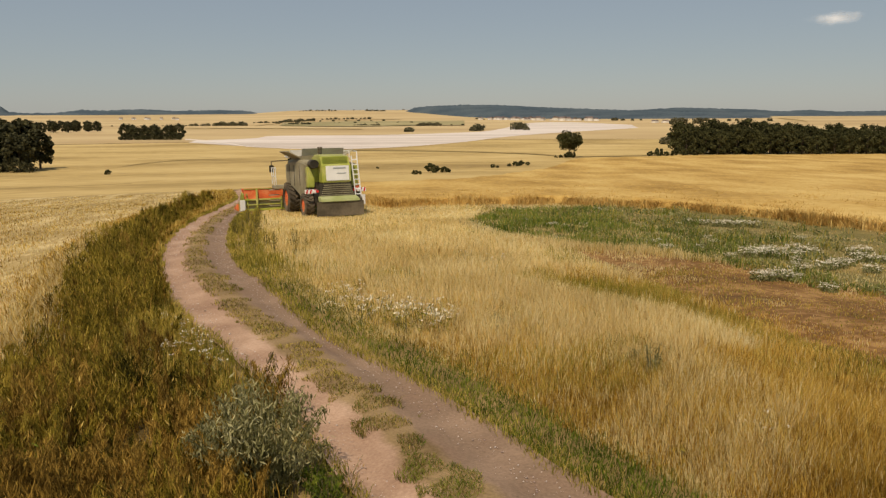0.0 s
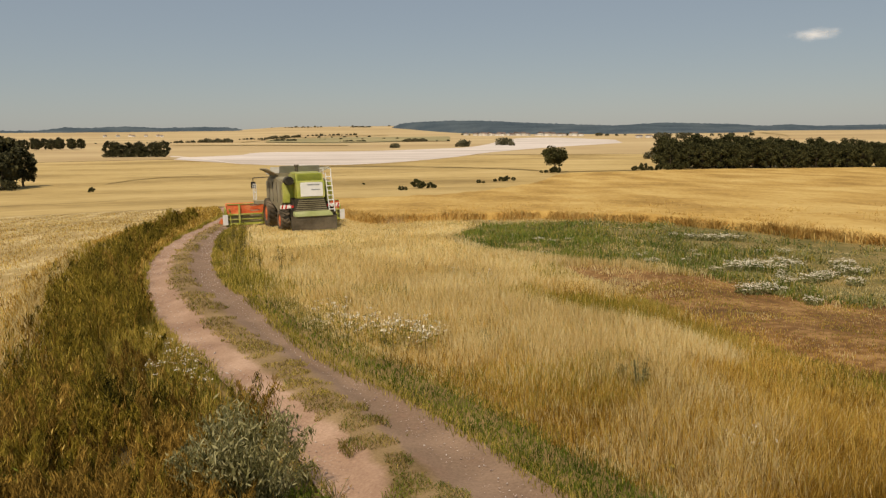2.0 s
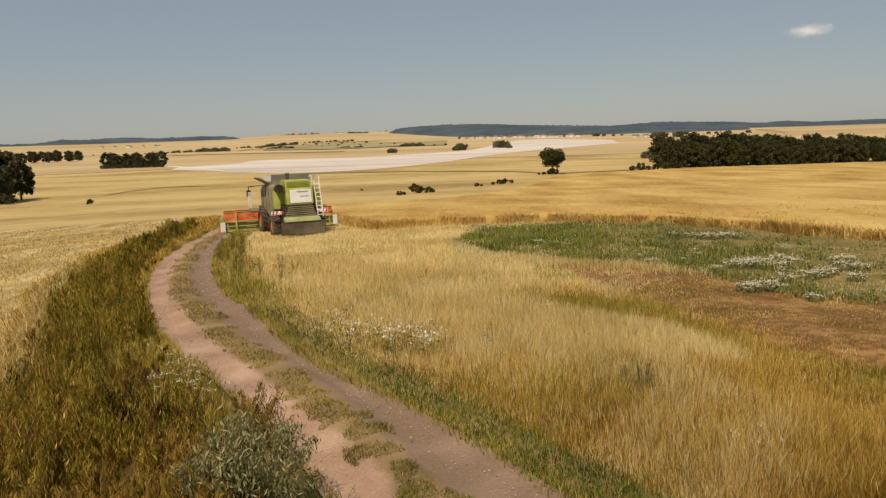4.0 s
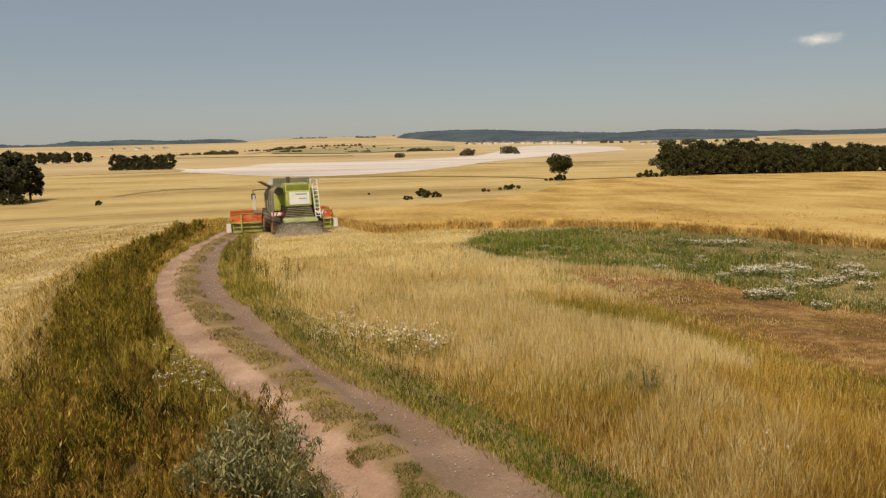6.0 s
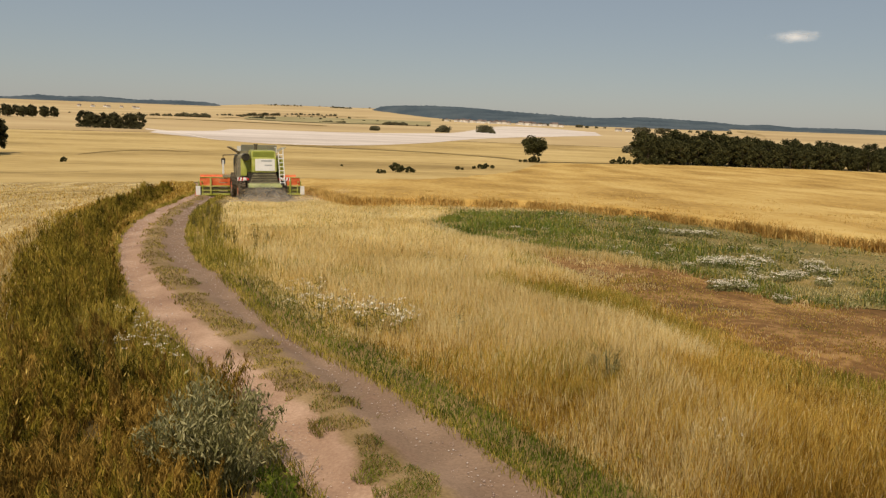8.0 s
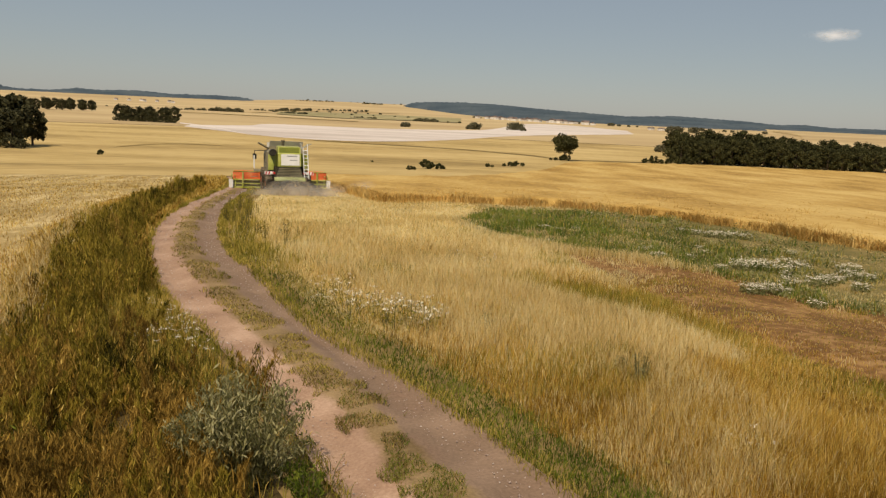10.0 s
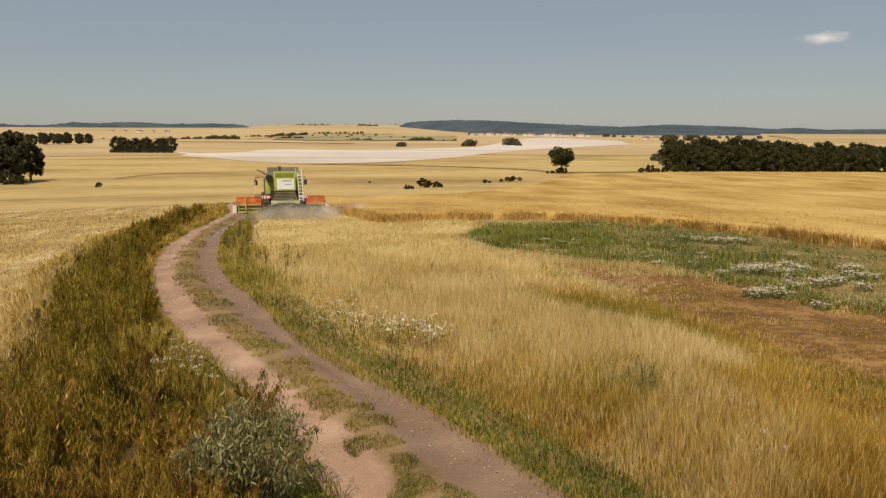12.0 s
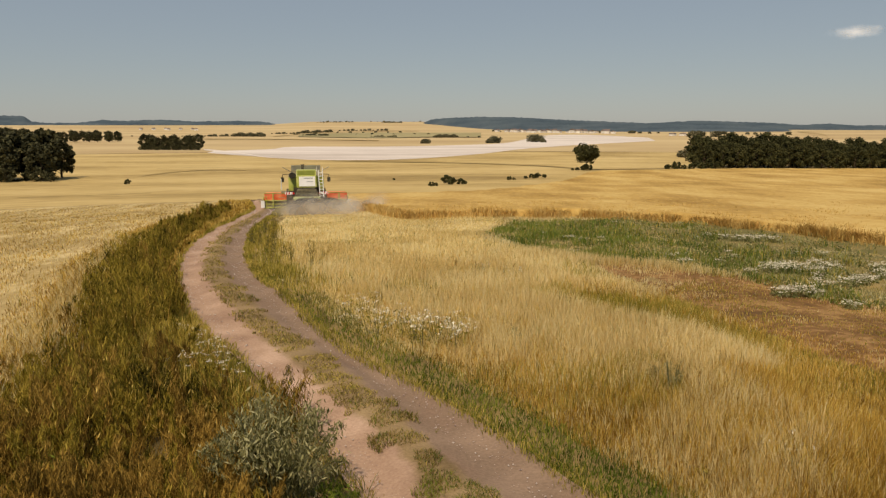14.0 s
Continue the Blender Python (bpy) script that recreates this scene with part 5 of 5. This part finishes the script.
def combine_harvester():
    h = tagged(new("combine_harvester"), "lime-green combine harvester with white rear panel and red reel", "combine harvester")
    B = bmesh.new
    # main body with its side panels
    part("chassis", box(box(B(), -1.0, 1.0, 0.7, 6.6, 0.75, 1.5, 0.05), -1.25, 1.25, 0.9, 6.2, 1.45, 3.0, 0.06), M_DARK, h)
    for s in (-1, 1):
        prism_out = [(1.05, 1.85), (1.9, 1.0), (3.3, 1.45), (4.6, 1.75), (6.0, 1.9), (6.0, 3.05), (2.6, 3.2), (1.05, 3.05)]
        p = part("side_panel", prism(B(), prism_out, s * 1.30 - 0.06, s * 1.30 + 0.06, bevel=0.02), M_GREYP, h, "dusty grey side panel")
        for y in (2.5, 3.8, 4.9):
            part("panel_seam", box(B(), s * 1.37 - 0.012, s * 1.37 + 0.012, y - 0.02, y + 0.02, 1.75, 3.0), M_DARK, p)
        # lime flank that closes the side towards the rear, with a slanting inner face
        part("rear_flank", prism(B(), [(s * 1.36, 1.75), (s * 1.36, 2.92), (s * 1.22, 2.95), (s * 0.98, 2.2), (s * 1.0, 1.75)], 0.75, 1.25, "y", 0.03), M_LIME, h)
        # the inner face is lime too; the darker tone paints its wedge of shadow
        part("inner_panel", prism(B(), [(s * 1.20, 2.93), (s * 0.70, 3.1), (s * 0.70, 2.05), (s * 0.95, 2.05)], 0.85, 1.3, "y", 0.01), M_OLIVE, h)
    # rear hood: a lime frame round a white panel, an olive cap above
    part("hood", prism(B(), [(0.0, 2.0), (0.05, 2.98), (0.22, 3.04), (0.30, 3.50), (1.6, 3.62), (2.6, 3.3), (2.6, 2.0)], -0.86, 0.86, bevel=0.05), M_LIME, h)
    part("hood_cap", prism(B(), [(0.185, 3.06), (0.265, 3.46), (0.32, 3.46), (0.25, 3.06)], -0.76, 0.76, bevel=0.012), M_OLIVE, h, "dark olive-green engine cover")
    for k in range(5):
        part("vent_slat", box(B(), -0.70, 0.70, 0.17 + 0.018 * k, 0.21 + 0.018 * k, 3.11 + 0.07 * k, 3.135 + 0.07 * k), M_OLIVE, h)
    wp = part("rear_panel", prism(B(), [(-0.035, 2.12), (0.012, 2.96), (0.06, 2.96), (0.02, 2.12)], -0.64, 0.76, bevel=0.015), M_WHITEP, h, "white rear panel with grey print")
    part("print_bar", box(B(), -0.20, 0.56, -0.008, 0.02, 2.78, 2.86), M_TEXT, wp)
    part("print_bar", box(B(), 0.02, 0.56, -0.028, 0.0, 2.50, 2.555), M_TEXT, wp)
    for x in (-0.75, 0.82):
        part("hood_strip", prism(B(), [(-0.025, 2.06), (0.03, 2.97), (0.07, 2.97), (0.02, 2.06)], x - 0.05, x + 0.05, bevel=0.01), M_LIME, h)
    # straw chopper under the hood
    ch = part("straw_chopper", prism(B(), [(-0.82, 2.0), (0.82, 2.0), (1.08, 1.2), (-1.08, 1.2)], 0.02, 1.0, "y", 0.03), M_DARK, h, "dark straw chopper housing")
    for k in range(6):
        z = 1.28 + 0.115 * k
        part("chopper_louvre", box(B(), -1.0 + 0.038 * k, 1.0 - 0.038 * k, -0.035, 0.03, z, z + 0.045), M_GREYP, ch)
    part("spreader_hood", prism(B(), [(-0.62, 0.95), (-0.58, 1.10), (0.05, 1.26), (0.2, 1.2), (0.0, 0.95)], -1.16, 1.16, bevel=0.03), M_PALELIME, h, "pale lime straw spreader hood")
    # dark sheet added in place of the shaded underside and its falling chaff
    part("spreader_skirt", prism(B(), [(-0.50, 0.14), (-0.55, 0.97), (-0.47, 0.97), (-0.42, 0.14)], -1.24, 1.24, bevel=0.01), M_UNDERSIDE, h, "dark sheet for the shade and chaff under the spreader hood")
    part("rear_axle", tube(box(B(), -0.9, 0.9, 1.15, 1.45, 0.6, 0.85, 0.03), (-1.2, 1.3, 0.7), (1.2, 1.3, 0.7), 0.09), M_DARK, h)
    part("front_axle", tube(B(), (-1.2, 5.2, 0.95), (1.2, 5.2, 0.95), 0.16), M_DARK, h)
    # lamps and striped boards on both rear corners
    for s in (-1, 1):
        bd = part("warning_board", box(B(), s * 1.34 - 0.30, s * 1.34 + 0.30, 0.28, 0.32, 1.42, 1.66, 0.008), M_WHITEP, h, "red and white striped warning board")
        for k in range(3):
            x = s * 1.34 - 0.2 + 0.2 * k
            part("stripe", prism(B(), [(x - 0.06, 1.425), (x + 0.02, 1.425), (x + 0.08, 1.655), (x, 1.655)], 0.272, 0.279, "y"), M_LAMPRED, bd)
        part("tail_lamp", tube(B(), (s * 1.0, 0.2, 1.54), (s * 1.0, 0.30, 1.54), 0.08, None, 14), M_LAMPRED, h)
        part("work_lamp", tube(B(), (s * 1.17, 0.16, 1.54), (s * 1.17, 0.30, 1.54), 0.085, None, 14), M_WHITEP, h)
    # white rear ladder
    bm = B()
    for x in (0.95, 1.25):
        tube(bm, (x + 0.06, 0.12, 1.15), (x - 0.02, 0.40, 3.5), 0.032, None, 8)
    ld = part("rear_ladder", bm, M_WHITEP, h, "white steel rear ladder")
    for k in range(8):
        f = 0.06 + 0.12 * k
        part("rung", tube(B(), (0.99 - 0.08 * f, 0.12 + 0.28 * f, 1.15 + 2.35 * f), (1.31 - 0.08 * f, 0.12 + 0.28 * f, 1.15 + 2.35 * f), 0.03, None, 6), M_WHITEP, ld)
    part("hand_rail", tube(tube(B(), (1.25, 0.38, 3.2), (1.25, 0.46, 3.75), 0.025), (1.25, 0.46, 3.75), (1.25, 1.1, 3.75), 0.025), M_WHITEP, h)
    part("hand_rail", tube(tube(B(), (0.8, 0.32, 3.4), (0.8, 0.32, 3.78), 0.022), (0.8, 0.32, 3.78), (0.8, 1.3, 3.78), 0.022), M_WHITEP, h)
    # unloading auger, folded back along the flank
    au = part("unloading_auger", tube(tube(B(), (-1.12, 5.4, 3.1), (-1.06, 0.75, 3.08), 0.25, None, 18), (-1.12, 5.4, 2.2), (-1.12, 5.4, 3.2), 0.24, None, 16), M_GREYP, h, "grey unloading auger tube")
    part("spout", tube(B(), (-1.06, 0.80, 3.08), (-1.06, 0.36, 3.08), 0.27, 0.24, 18), M_DARK, au, "black rubber spout")
    # grain tank with flared flaps
    part("grain_tank", box(B(), -1.15, 1.15, 2.7, 5.4, 2.9, 3.55, 0.04), M_GREYP, h)
    for s in (-1, 1):
        part("tank_flap", prism(B(), [(s * 1.1, 3.42), (s * 1.14, 3.39), (s * 1.85, 3.83), (s * 1.82, 3.88)], 3.0, 5.2, "y"), M_GREYP, h, "grey raised tank flap")
    part("tank_flap", prism(B(), [(2.8, 3.52), (2.75, 3.55), (2.55, 3.98), (2.6, 3.99)], -1.15, 1.15), M_TANK, h)
    part("tank_flap", prism(B(), [(5.35, 3.52), (5.4, 3.55), (5.6, 3.92), (5.55, 3.94)], -1.15, 1.15), M_TANK, h)
    part("air_intake", tube(tube(B(), (-0.25, 2.3, 3.5), (-0.25, 2.3, 3.95), 0.10, None, 14), (-0.25, 2.3, 3.95), (-0.25, 2.3, 4.05), 0.15, 0.13, 14), M_DARK, h)
    # cab, mirrors and steps
    cab = part("cab", prism(B(), [(5.7, 1.75), (5.65, 3.45), (7.2, 3.45), (7.5, 2.6), (7.2, 1.75)], -0.95, 0.95, bevel=0.06), M_GLASS, h, "dark glazed cab")
    part("cab_roof", box(B(), -1.1, 1.1, 5.5, 7.5, 3.43, 3.66, 0.07), M_WHITEP, cab)
    for s in (-1, 1):
        part("mirror_arm", tube(tube(B(), (s * 1.0, 7.0, 3.3), (s * 1.95, 7.1, 3.25), 0.03), (s * 1.95, 7.1, 3.27), (s * 1.95, 7.1, 2.9), 0.025), M_DARK, cab)
        part("mirror", box(B(), s * 1.95 - 0.14, s * 1.95 + 0.14, 7.05, 7.13, 2.55, 3.0, 0.03), M_DARK, cab)
    st = part("side_steps", box(B(), -2.05, -1.35, 5.6, 6.7, 1.75, 1.54, 0.01), M_GREYP, h)
    for y in (5.6, 6.15, 6.7):
        part("rail_post", tube(B(), (-2.03, y, 1.8), (-2.03, y, 2.85), 0.025, None, 6), M_WHITEP, st)
    for z in (2.3, 2.85):
        part("rail", tube(B(), (-2.03, 5.6, z), (-2.03, 6.7, z), 0.025, None, 6), M_WHITEP, st)
    for k in range(4):
        part("step", box(B(), -2.3, -1.75, 6.1, 6.6, 0.45 + 0.33 * k, 0.49 + 0.33 * k), M_GREYP, st)
    # feeder house and cutting header
    part("feeder_house", prism(B(), [(6.2, 1.7), (6.2, 0.9), (7.9, 0.35), (7.9, 1.1)], -0.75, 0.75, bevel=0.03), M_LIME, h)
    hd = part("header", prism(B(), [(7.8, 0.22), (7.8, 1.12), (7.88, 1.12), (7.95, 0.42), (9.1, 0.2), (9.1, 0.15), (7.85, 0.16)], -3.95, 3.95, bevel=0.01), M_GREYP, h, "wide lime and red cutting header")
    part("top_beam", box(B(), -3.95, 3.95, 7.64, 7.80, 0.88, 0.99, 0.02), M_LIME, hd)
    part("mid_beam", box(B(), -3.95, 3.95, 7.68, 7.80, 0.56, 0.64, 0.02), M_LIME, hd)
    part("low_beam", box(B(), -3.95, 3.95, 7.66, 7.80, 0.2, 0.36, 0.02), M_LIME, hd)
    for x in (-3.7, -1.5, 1.5, 3.7):
        part("header_rib", box(B(), x - 0.04, x + 0.04, 7.68, 7.80, 0.3, 1.1), M_LIME, hd)
    for s in (-1, 1):
        part("end_sheet", prism(B(), [(7.6, 0.15), (7.6, 1.3), (8.2, 1.45), (9.0, 0.75), (10.3, 0.15)], s * 3.97 - 0.03, s * 3.97 + 0.03, bevel=0.01), M_LIME, hd)
        part("divider", prism(B(), [(9.4, 0.1), (9.4, 0.6), (10.9, 0.15), (10.9, 0.08)], s * 4.0 - 0.14, s * 4.0 + 0.14, bevel=0.03), M_RED, hd)
        part("end_marker", box(B(), s * 4.06 - 0.17, s * 4.06 + 0.17, 7.45, 7.52, 0.25, 0.95, 0.01), M_WHITEP, hd, "white end marker board")
        part("reel_arm", box(B(), s * 3.75 - 0.05, s * 3.75 + 0.05, 7.6, 9.0, 1.2, 1.34, 0.02), M_LIME, hd)
        part("reel_lift", box(B(), s * 3.1 - 0.06, s * 3.1 + 0.06, 7.55, 7.75, 0.2, 1.6, 0.02), M_LIME, hd)
    # the reel turns on its own shaft
    reel = new("reel")
    reel.parent = h
    reel.matrix_basis = pose(0, 8.75, 0.98)
    tagged(reel, "red-orange tined reel")
    part("shaft", tube(B(), (-3.85, 0, 0), (3.85, 0, 0), 0.10, None, 10), M_RED, reel)
    for k in range(6):
        a = k * math.pi / 3
        c, s = 0.55 * math.cos(a), 0.55 * math.sin(a)
        bm = B()
        box(bm, -3.8, 3.8, c - 0.05, c + 0.05, s - 0.05, s + 0.05, 0.01)
        box(bm, -3.8, 3.8, c - 0.012, c + 0.012, s - 0.24, s - 0.05)
        for j in range(44):
            x = -3.75 + 0.174 * j
            box(bm, x - 0.012, x + 0.012, c - 0.012, c + 0.012, s - 0.36, s - 0.05)
        part("bat", bm, M_RED, reel)
    for x in (-3.8, -1.9, 0.0, 1.9, 3.8):
        bm = B()
        for k in range(6):
            a = k * math.pi / 3
            tube(bm, (x, 0, 0), (x, 0.55 * math.cos(a), 0.55 * math.sin(a)), 0.025, None, 5)
        part("spider", bm, M_RED, reel)
    part("back_screen", box(B(), -3.9, 3.9, 7.70, 7.76, 0.98, 1.62, 0.01), M_RED, hd, "orange-red back screen")
    part("screen_rail", box(B(), -3.9, 3.9, 7.66, 7.78, 1.60, 1.66, 0.01), M_LIME, hd)
    for ob in [hd, *hd.children]:
        for v in ob.data.vertices:
            v.co.z -= 0.12
    # the body is a tenth wider than its drawing, the hood and chopper a little narrower
    slim = ("hood", "hood_cap", "vent_slat", "rear_panel", "print_bar", "hood_strip", "straw_chopper", "chopper_louvre", "spreader_hood")
    for ob in list(h.children_recursive):
        if ob.data and ob not in (hd, reel) and ob.parent not in (hd, reel):
            for v in ob.data.vertices:
                v.co.x *= 0.97 if ob.name.split(".")[0] in slim else 1.11
    wheels = [(wheel(h, s * x, y, r, w, n), r) for s in (-1, 1) for x, y, r, w, n in ((1.42, 5.2, 0.96, 0.72, 20), (1.45, 1.3, 0.70, 0.54, 18))]
    return h, wheels, reel


M_DUST = dust_material()


def dust_cloud(label, n, size, flake):
    """Dust adrift: wide soft veils, one behind the other, dense in the middle and thinning to their rims."""
    c = rng.uniform(-1, 1, (n, 3)) * np.array(size)
    c[:, 0] = np.linspace(-1, 1, n) * size[0]
    c[:, 2] = 0.15 + np.abs(c[:, 2])
    a = np.array([1.0, 0, 0]) + rng.normal(0, 0.22, (n, 3))
    b = np.array([0, 0, 1.0]) + rng.normal(0, 0.22, (n, 3))
    r = (flake * rng.uniform(0.75, 1.3, n))[:, None]
    k = 16
    rim = []
    for q in (0.5, 1.0):
        rim += [c + q * r * (a * math.cos(j * 2 * math.pi / k) + 0.62 * b * math.sin(j * 2 * math.pi / k)) for j in range(k)]
    v = np.stack([c] + rim, 1).reshape(-1, 3)
    tri = [(0, 1 + j, 1 + (j + 1) % k) for j in range(k)]
    for j in range(k):
        i, o = 1 + j, 1 + (j + 1) % k
        tri += [(i, i + k, o + k), (i, o + k, o)]
    m = 2 * k + 1
    f = (np.array(tri)[None] + (np.arange(n) * m)[:, None, None]).reshape(-1, 3)
    me = array_mesh("dust", v, [f], M_DUST)
    me.attributes.new("thick", "FLOAT", "POINT").data.foreach_set("value", np.tile([1.0] + [0.5] * k + [0.0] * k, n).astype(np.float32))
    return tagged(new("dust", me), label, "dust", "dust behind the harvester", "stuff")


meadow()
track_edges()
swath()
wheat_edge()
stubble()
weed_strip()
weed_patch_plants()
flowers()
sage = shrub("sage_shrub", "silvery grey-green bushy shrub at the track's edge", 95, 0.75, 1.08, M_SAGE, 0.062, 95)
put(sage, -2.35, 8.35, 0, 1.2, False)
thistle = shrub("meadow_weed", "thin grey-green weed standing in dry grass", 10, 0.22, 0.85, M_SAGE, 0.06, 40)
spread_copies(thistle, [(0.95, 15.0, 0.8), (3.35, 12.0, 0.9), (3.2, 12.6, 0.6), (0.9, 15.5, 0.6)])
verge_bush = shrub("verge_weed", "thin ragged olive mugwort where the track bends", 9, 0.34, 1.0, M_WEED, 0.10, 30, 0.15)
along = curve([(-12.4, 44), (-11.2, 39.4), (-10.2, 34.6), (-8.9, 31.0), (-7.3, 29.2), (-5.4, 26.4)], 30)
spread_copies(verge_bush, [(float(x + rng.normal(0.1, 0.35)), float(y + rng.normal(0, 0.5)), float(rng.uniform(0.45, 0.95))) for x, y in along])
tall = scatter(16000, 22, 46, -20, -7)
thick = patchy(tall, 0.5, 31.0) + 0.6 * patchy(tall, 1.6, 4.0) - 0.6 * np.abs(side_of_track(tall) - 2.3)
tall = tall[(side_of_track(tall) > 1.6) & (thick > rng.normal(-0.1, 0.2, len(tall)))]
grass("verge_stalks", tall, rng.uniform(0.2, 0.62, len(tall)), 0.005 + 0.0005 * np.hypot(*tall.T), rng.uniform(0.05, 0.5, len(tall)), M_DRYGREEN, "ragged olive stalks on the verge at the bend", "weeds", 0.5)
nettle = shrub("nettle_clump", "fresh green leafy nettles at the foot of the weeds", 22, 0.4, 0.55, M_GREEN, 0.1, 26)
spread_copies(nettle, [(-4.4, 8.0, 0.9), (-3.7, 7.7, 0.8), (-5.2, 8.4, 0.8), (-1.75, 8.35, 0.6), (-1.5, 8.0, 0.7), (-3.2, 7.9, 0.7)])
sprig = shrub("dry_sprig", "reddish dry sprig leaning over the rut", 5, 0.5, 0.4, M_RUST, 0.06, 16)
spread_copies(sprig, [(-1.35, 8.75, 0.6), (-1.3, 8.3, 0.6)])
trees()
distance()
harvester, wheels, reel = combine_harvester()
dust = [dust_cloud("grey chaff falling behind the spreader hood", 11, (1.15, 0.15, 0.35), 1.15),
        dust_cloud("drifting grey-tan harvest dust", 9, (1.9, 0.3, 0.30), 1.45),
        dust_cloud("drifting grey-tan harvest dust", 9, (2.3, 0.3, 0.35), 1.6),
        dust_cloud("thin dust drifting beside the header", 7, (2.4, 0.4, 0.6), 1.7)]


# ---- motion ----
def course(t):
    """Where the harvester's rear stands, and its heading in degrees, at t seconds."""
    d = 43.7 + 1.18 * t + 0.029 * t * t
    az = np.interp(t, COURSE_T, COURSE_AZ) - 0.12
    turn = np.interp(t, COURSE_T, COURSE_TURN)
    x, y = -d * math.sin(radians(az)), d * math.cos(radians(az))
    return x, y, float(rise(np.array([x]), np.array([y]))[0]), az + turn


COURSE_T = [0, 0.5, 2.5, 5.5, 7.5, 10.5, 12, 14]
COURSE_AZ = [9.2, 9.46, 10.31, 11.31, 11.79, 12.46, 12.55, 12.82]
COURSE_TURN = [17.0, 16.5, 13.2, 10.2, 8.4, 5.2, 2.8, 0.4]


def motions():
    rows, spin, turn = [], [[] for _ in wheels], []
    steps = [0.5 * i for i in range(29)]
    gone, last = 0.0, None
    for t in steps:
        x, y, z, a = course(t)
        ahead = np.array([x - 8 * math.sin(radians(a))]), np.array([y + 8 * math.cos(radians(a))])
        slope = math.degrees(math.atan2(float(rise(*ahead)[0]) - z, 8))
        rows.append((t, pose(x, y, z - 0.03, slope, 0, a)))
        if last:
            gone += math.hypot(x - last[0], y - last[1])
        last = (x, y)
        for k, (w, r) in enumerate(wheels):
            m = w.matrix_basis.translation
            spin[k].append((t, pose(m.x, m.y, m.z, -math.degrees(gone / r))))
    harvester.scale = (1.03,) * 3
    walk(harvester, rows)
    for (w, r), s in zip(wheels, spin):
        walk(w, s)
    m = reel.matrix_basis.translation
    walk(reel, [(0.25 * i, pose(m.x, m.y, m.z, -52.0 * i)) for i in range(57)])
    # dust leaves the chopper and hangs lower and farther behind as it thickens
    plan = [((0, -0.3, 0.4, -2.6), (2.5, -0.3, 0.3, -2.2), (5.5, -0.35, -0.95, -0.1), (8, -0.1, -1.4, 0.0), (14, 0.1, -4.0, 0.1)),
            ((0, 0.0, 1.5, -2.8), (4, 0.0, 1.0, -2.8), (8, 0.0, -2.0, -0.5), (10.5, 0.2, -4.5, 0.0), (14, 0.6, -9.0, 0.15)),
            ((0, 0.0, 1.5, -3.2), (7.0, 0.2, 1.0, -3.0), (10.5, 0.6, -2.5, -0.5), (14, 1.4, -6.5, 0.15)),
            ((0, 3.2, 2.0, -1.4), (4.0, 3.4, 2.0, -1.3), (10.5, 3.6, 1.6, -0.5), (14, 3.8, 1.0, 0.0))]
    for cloud, keys in zip(dust, plan):
        ts, across, along, up = zip(*keys)
        rows = []
        for t in steps:
            x, y, z, a = course(t)
            u, v, w = np.interp(t, ts, across), np.interp(t, ts, along), np.interp(t, ts, up)
            c, s = math.cos(radians(a)), math.sin(radians(a))
            px, py = x + u * c - v * s, y + u * s + v * c
            z = float(rise(np.array([px]), np.array([py]))[0])
            rows.append((t, pose(px, py, z + w, 0, 0, a + 0.8 * t)))
        walk(cloud, rows)


motions()
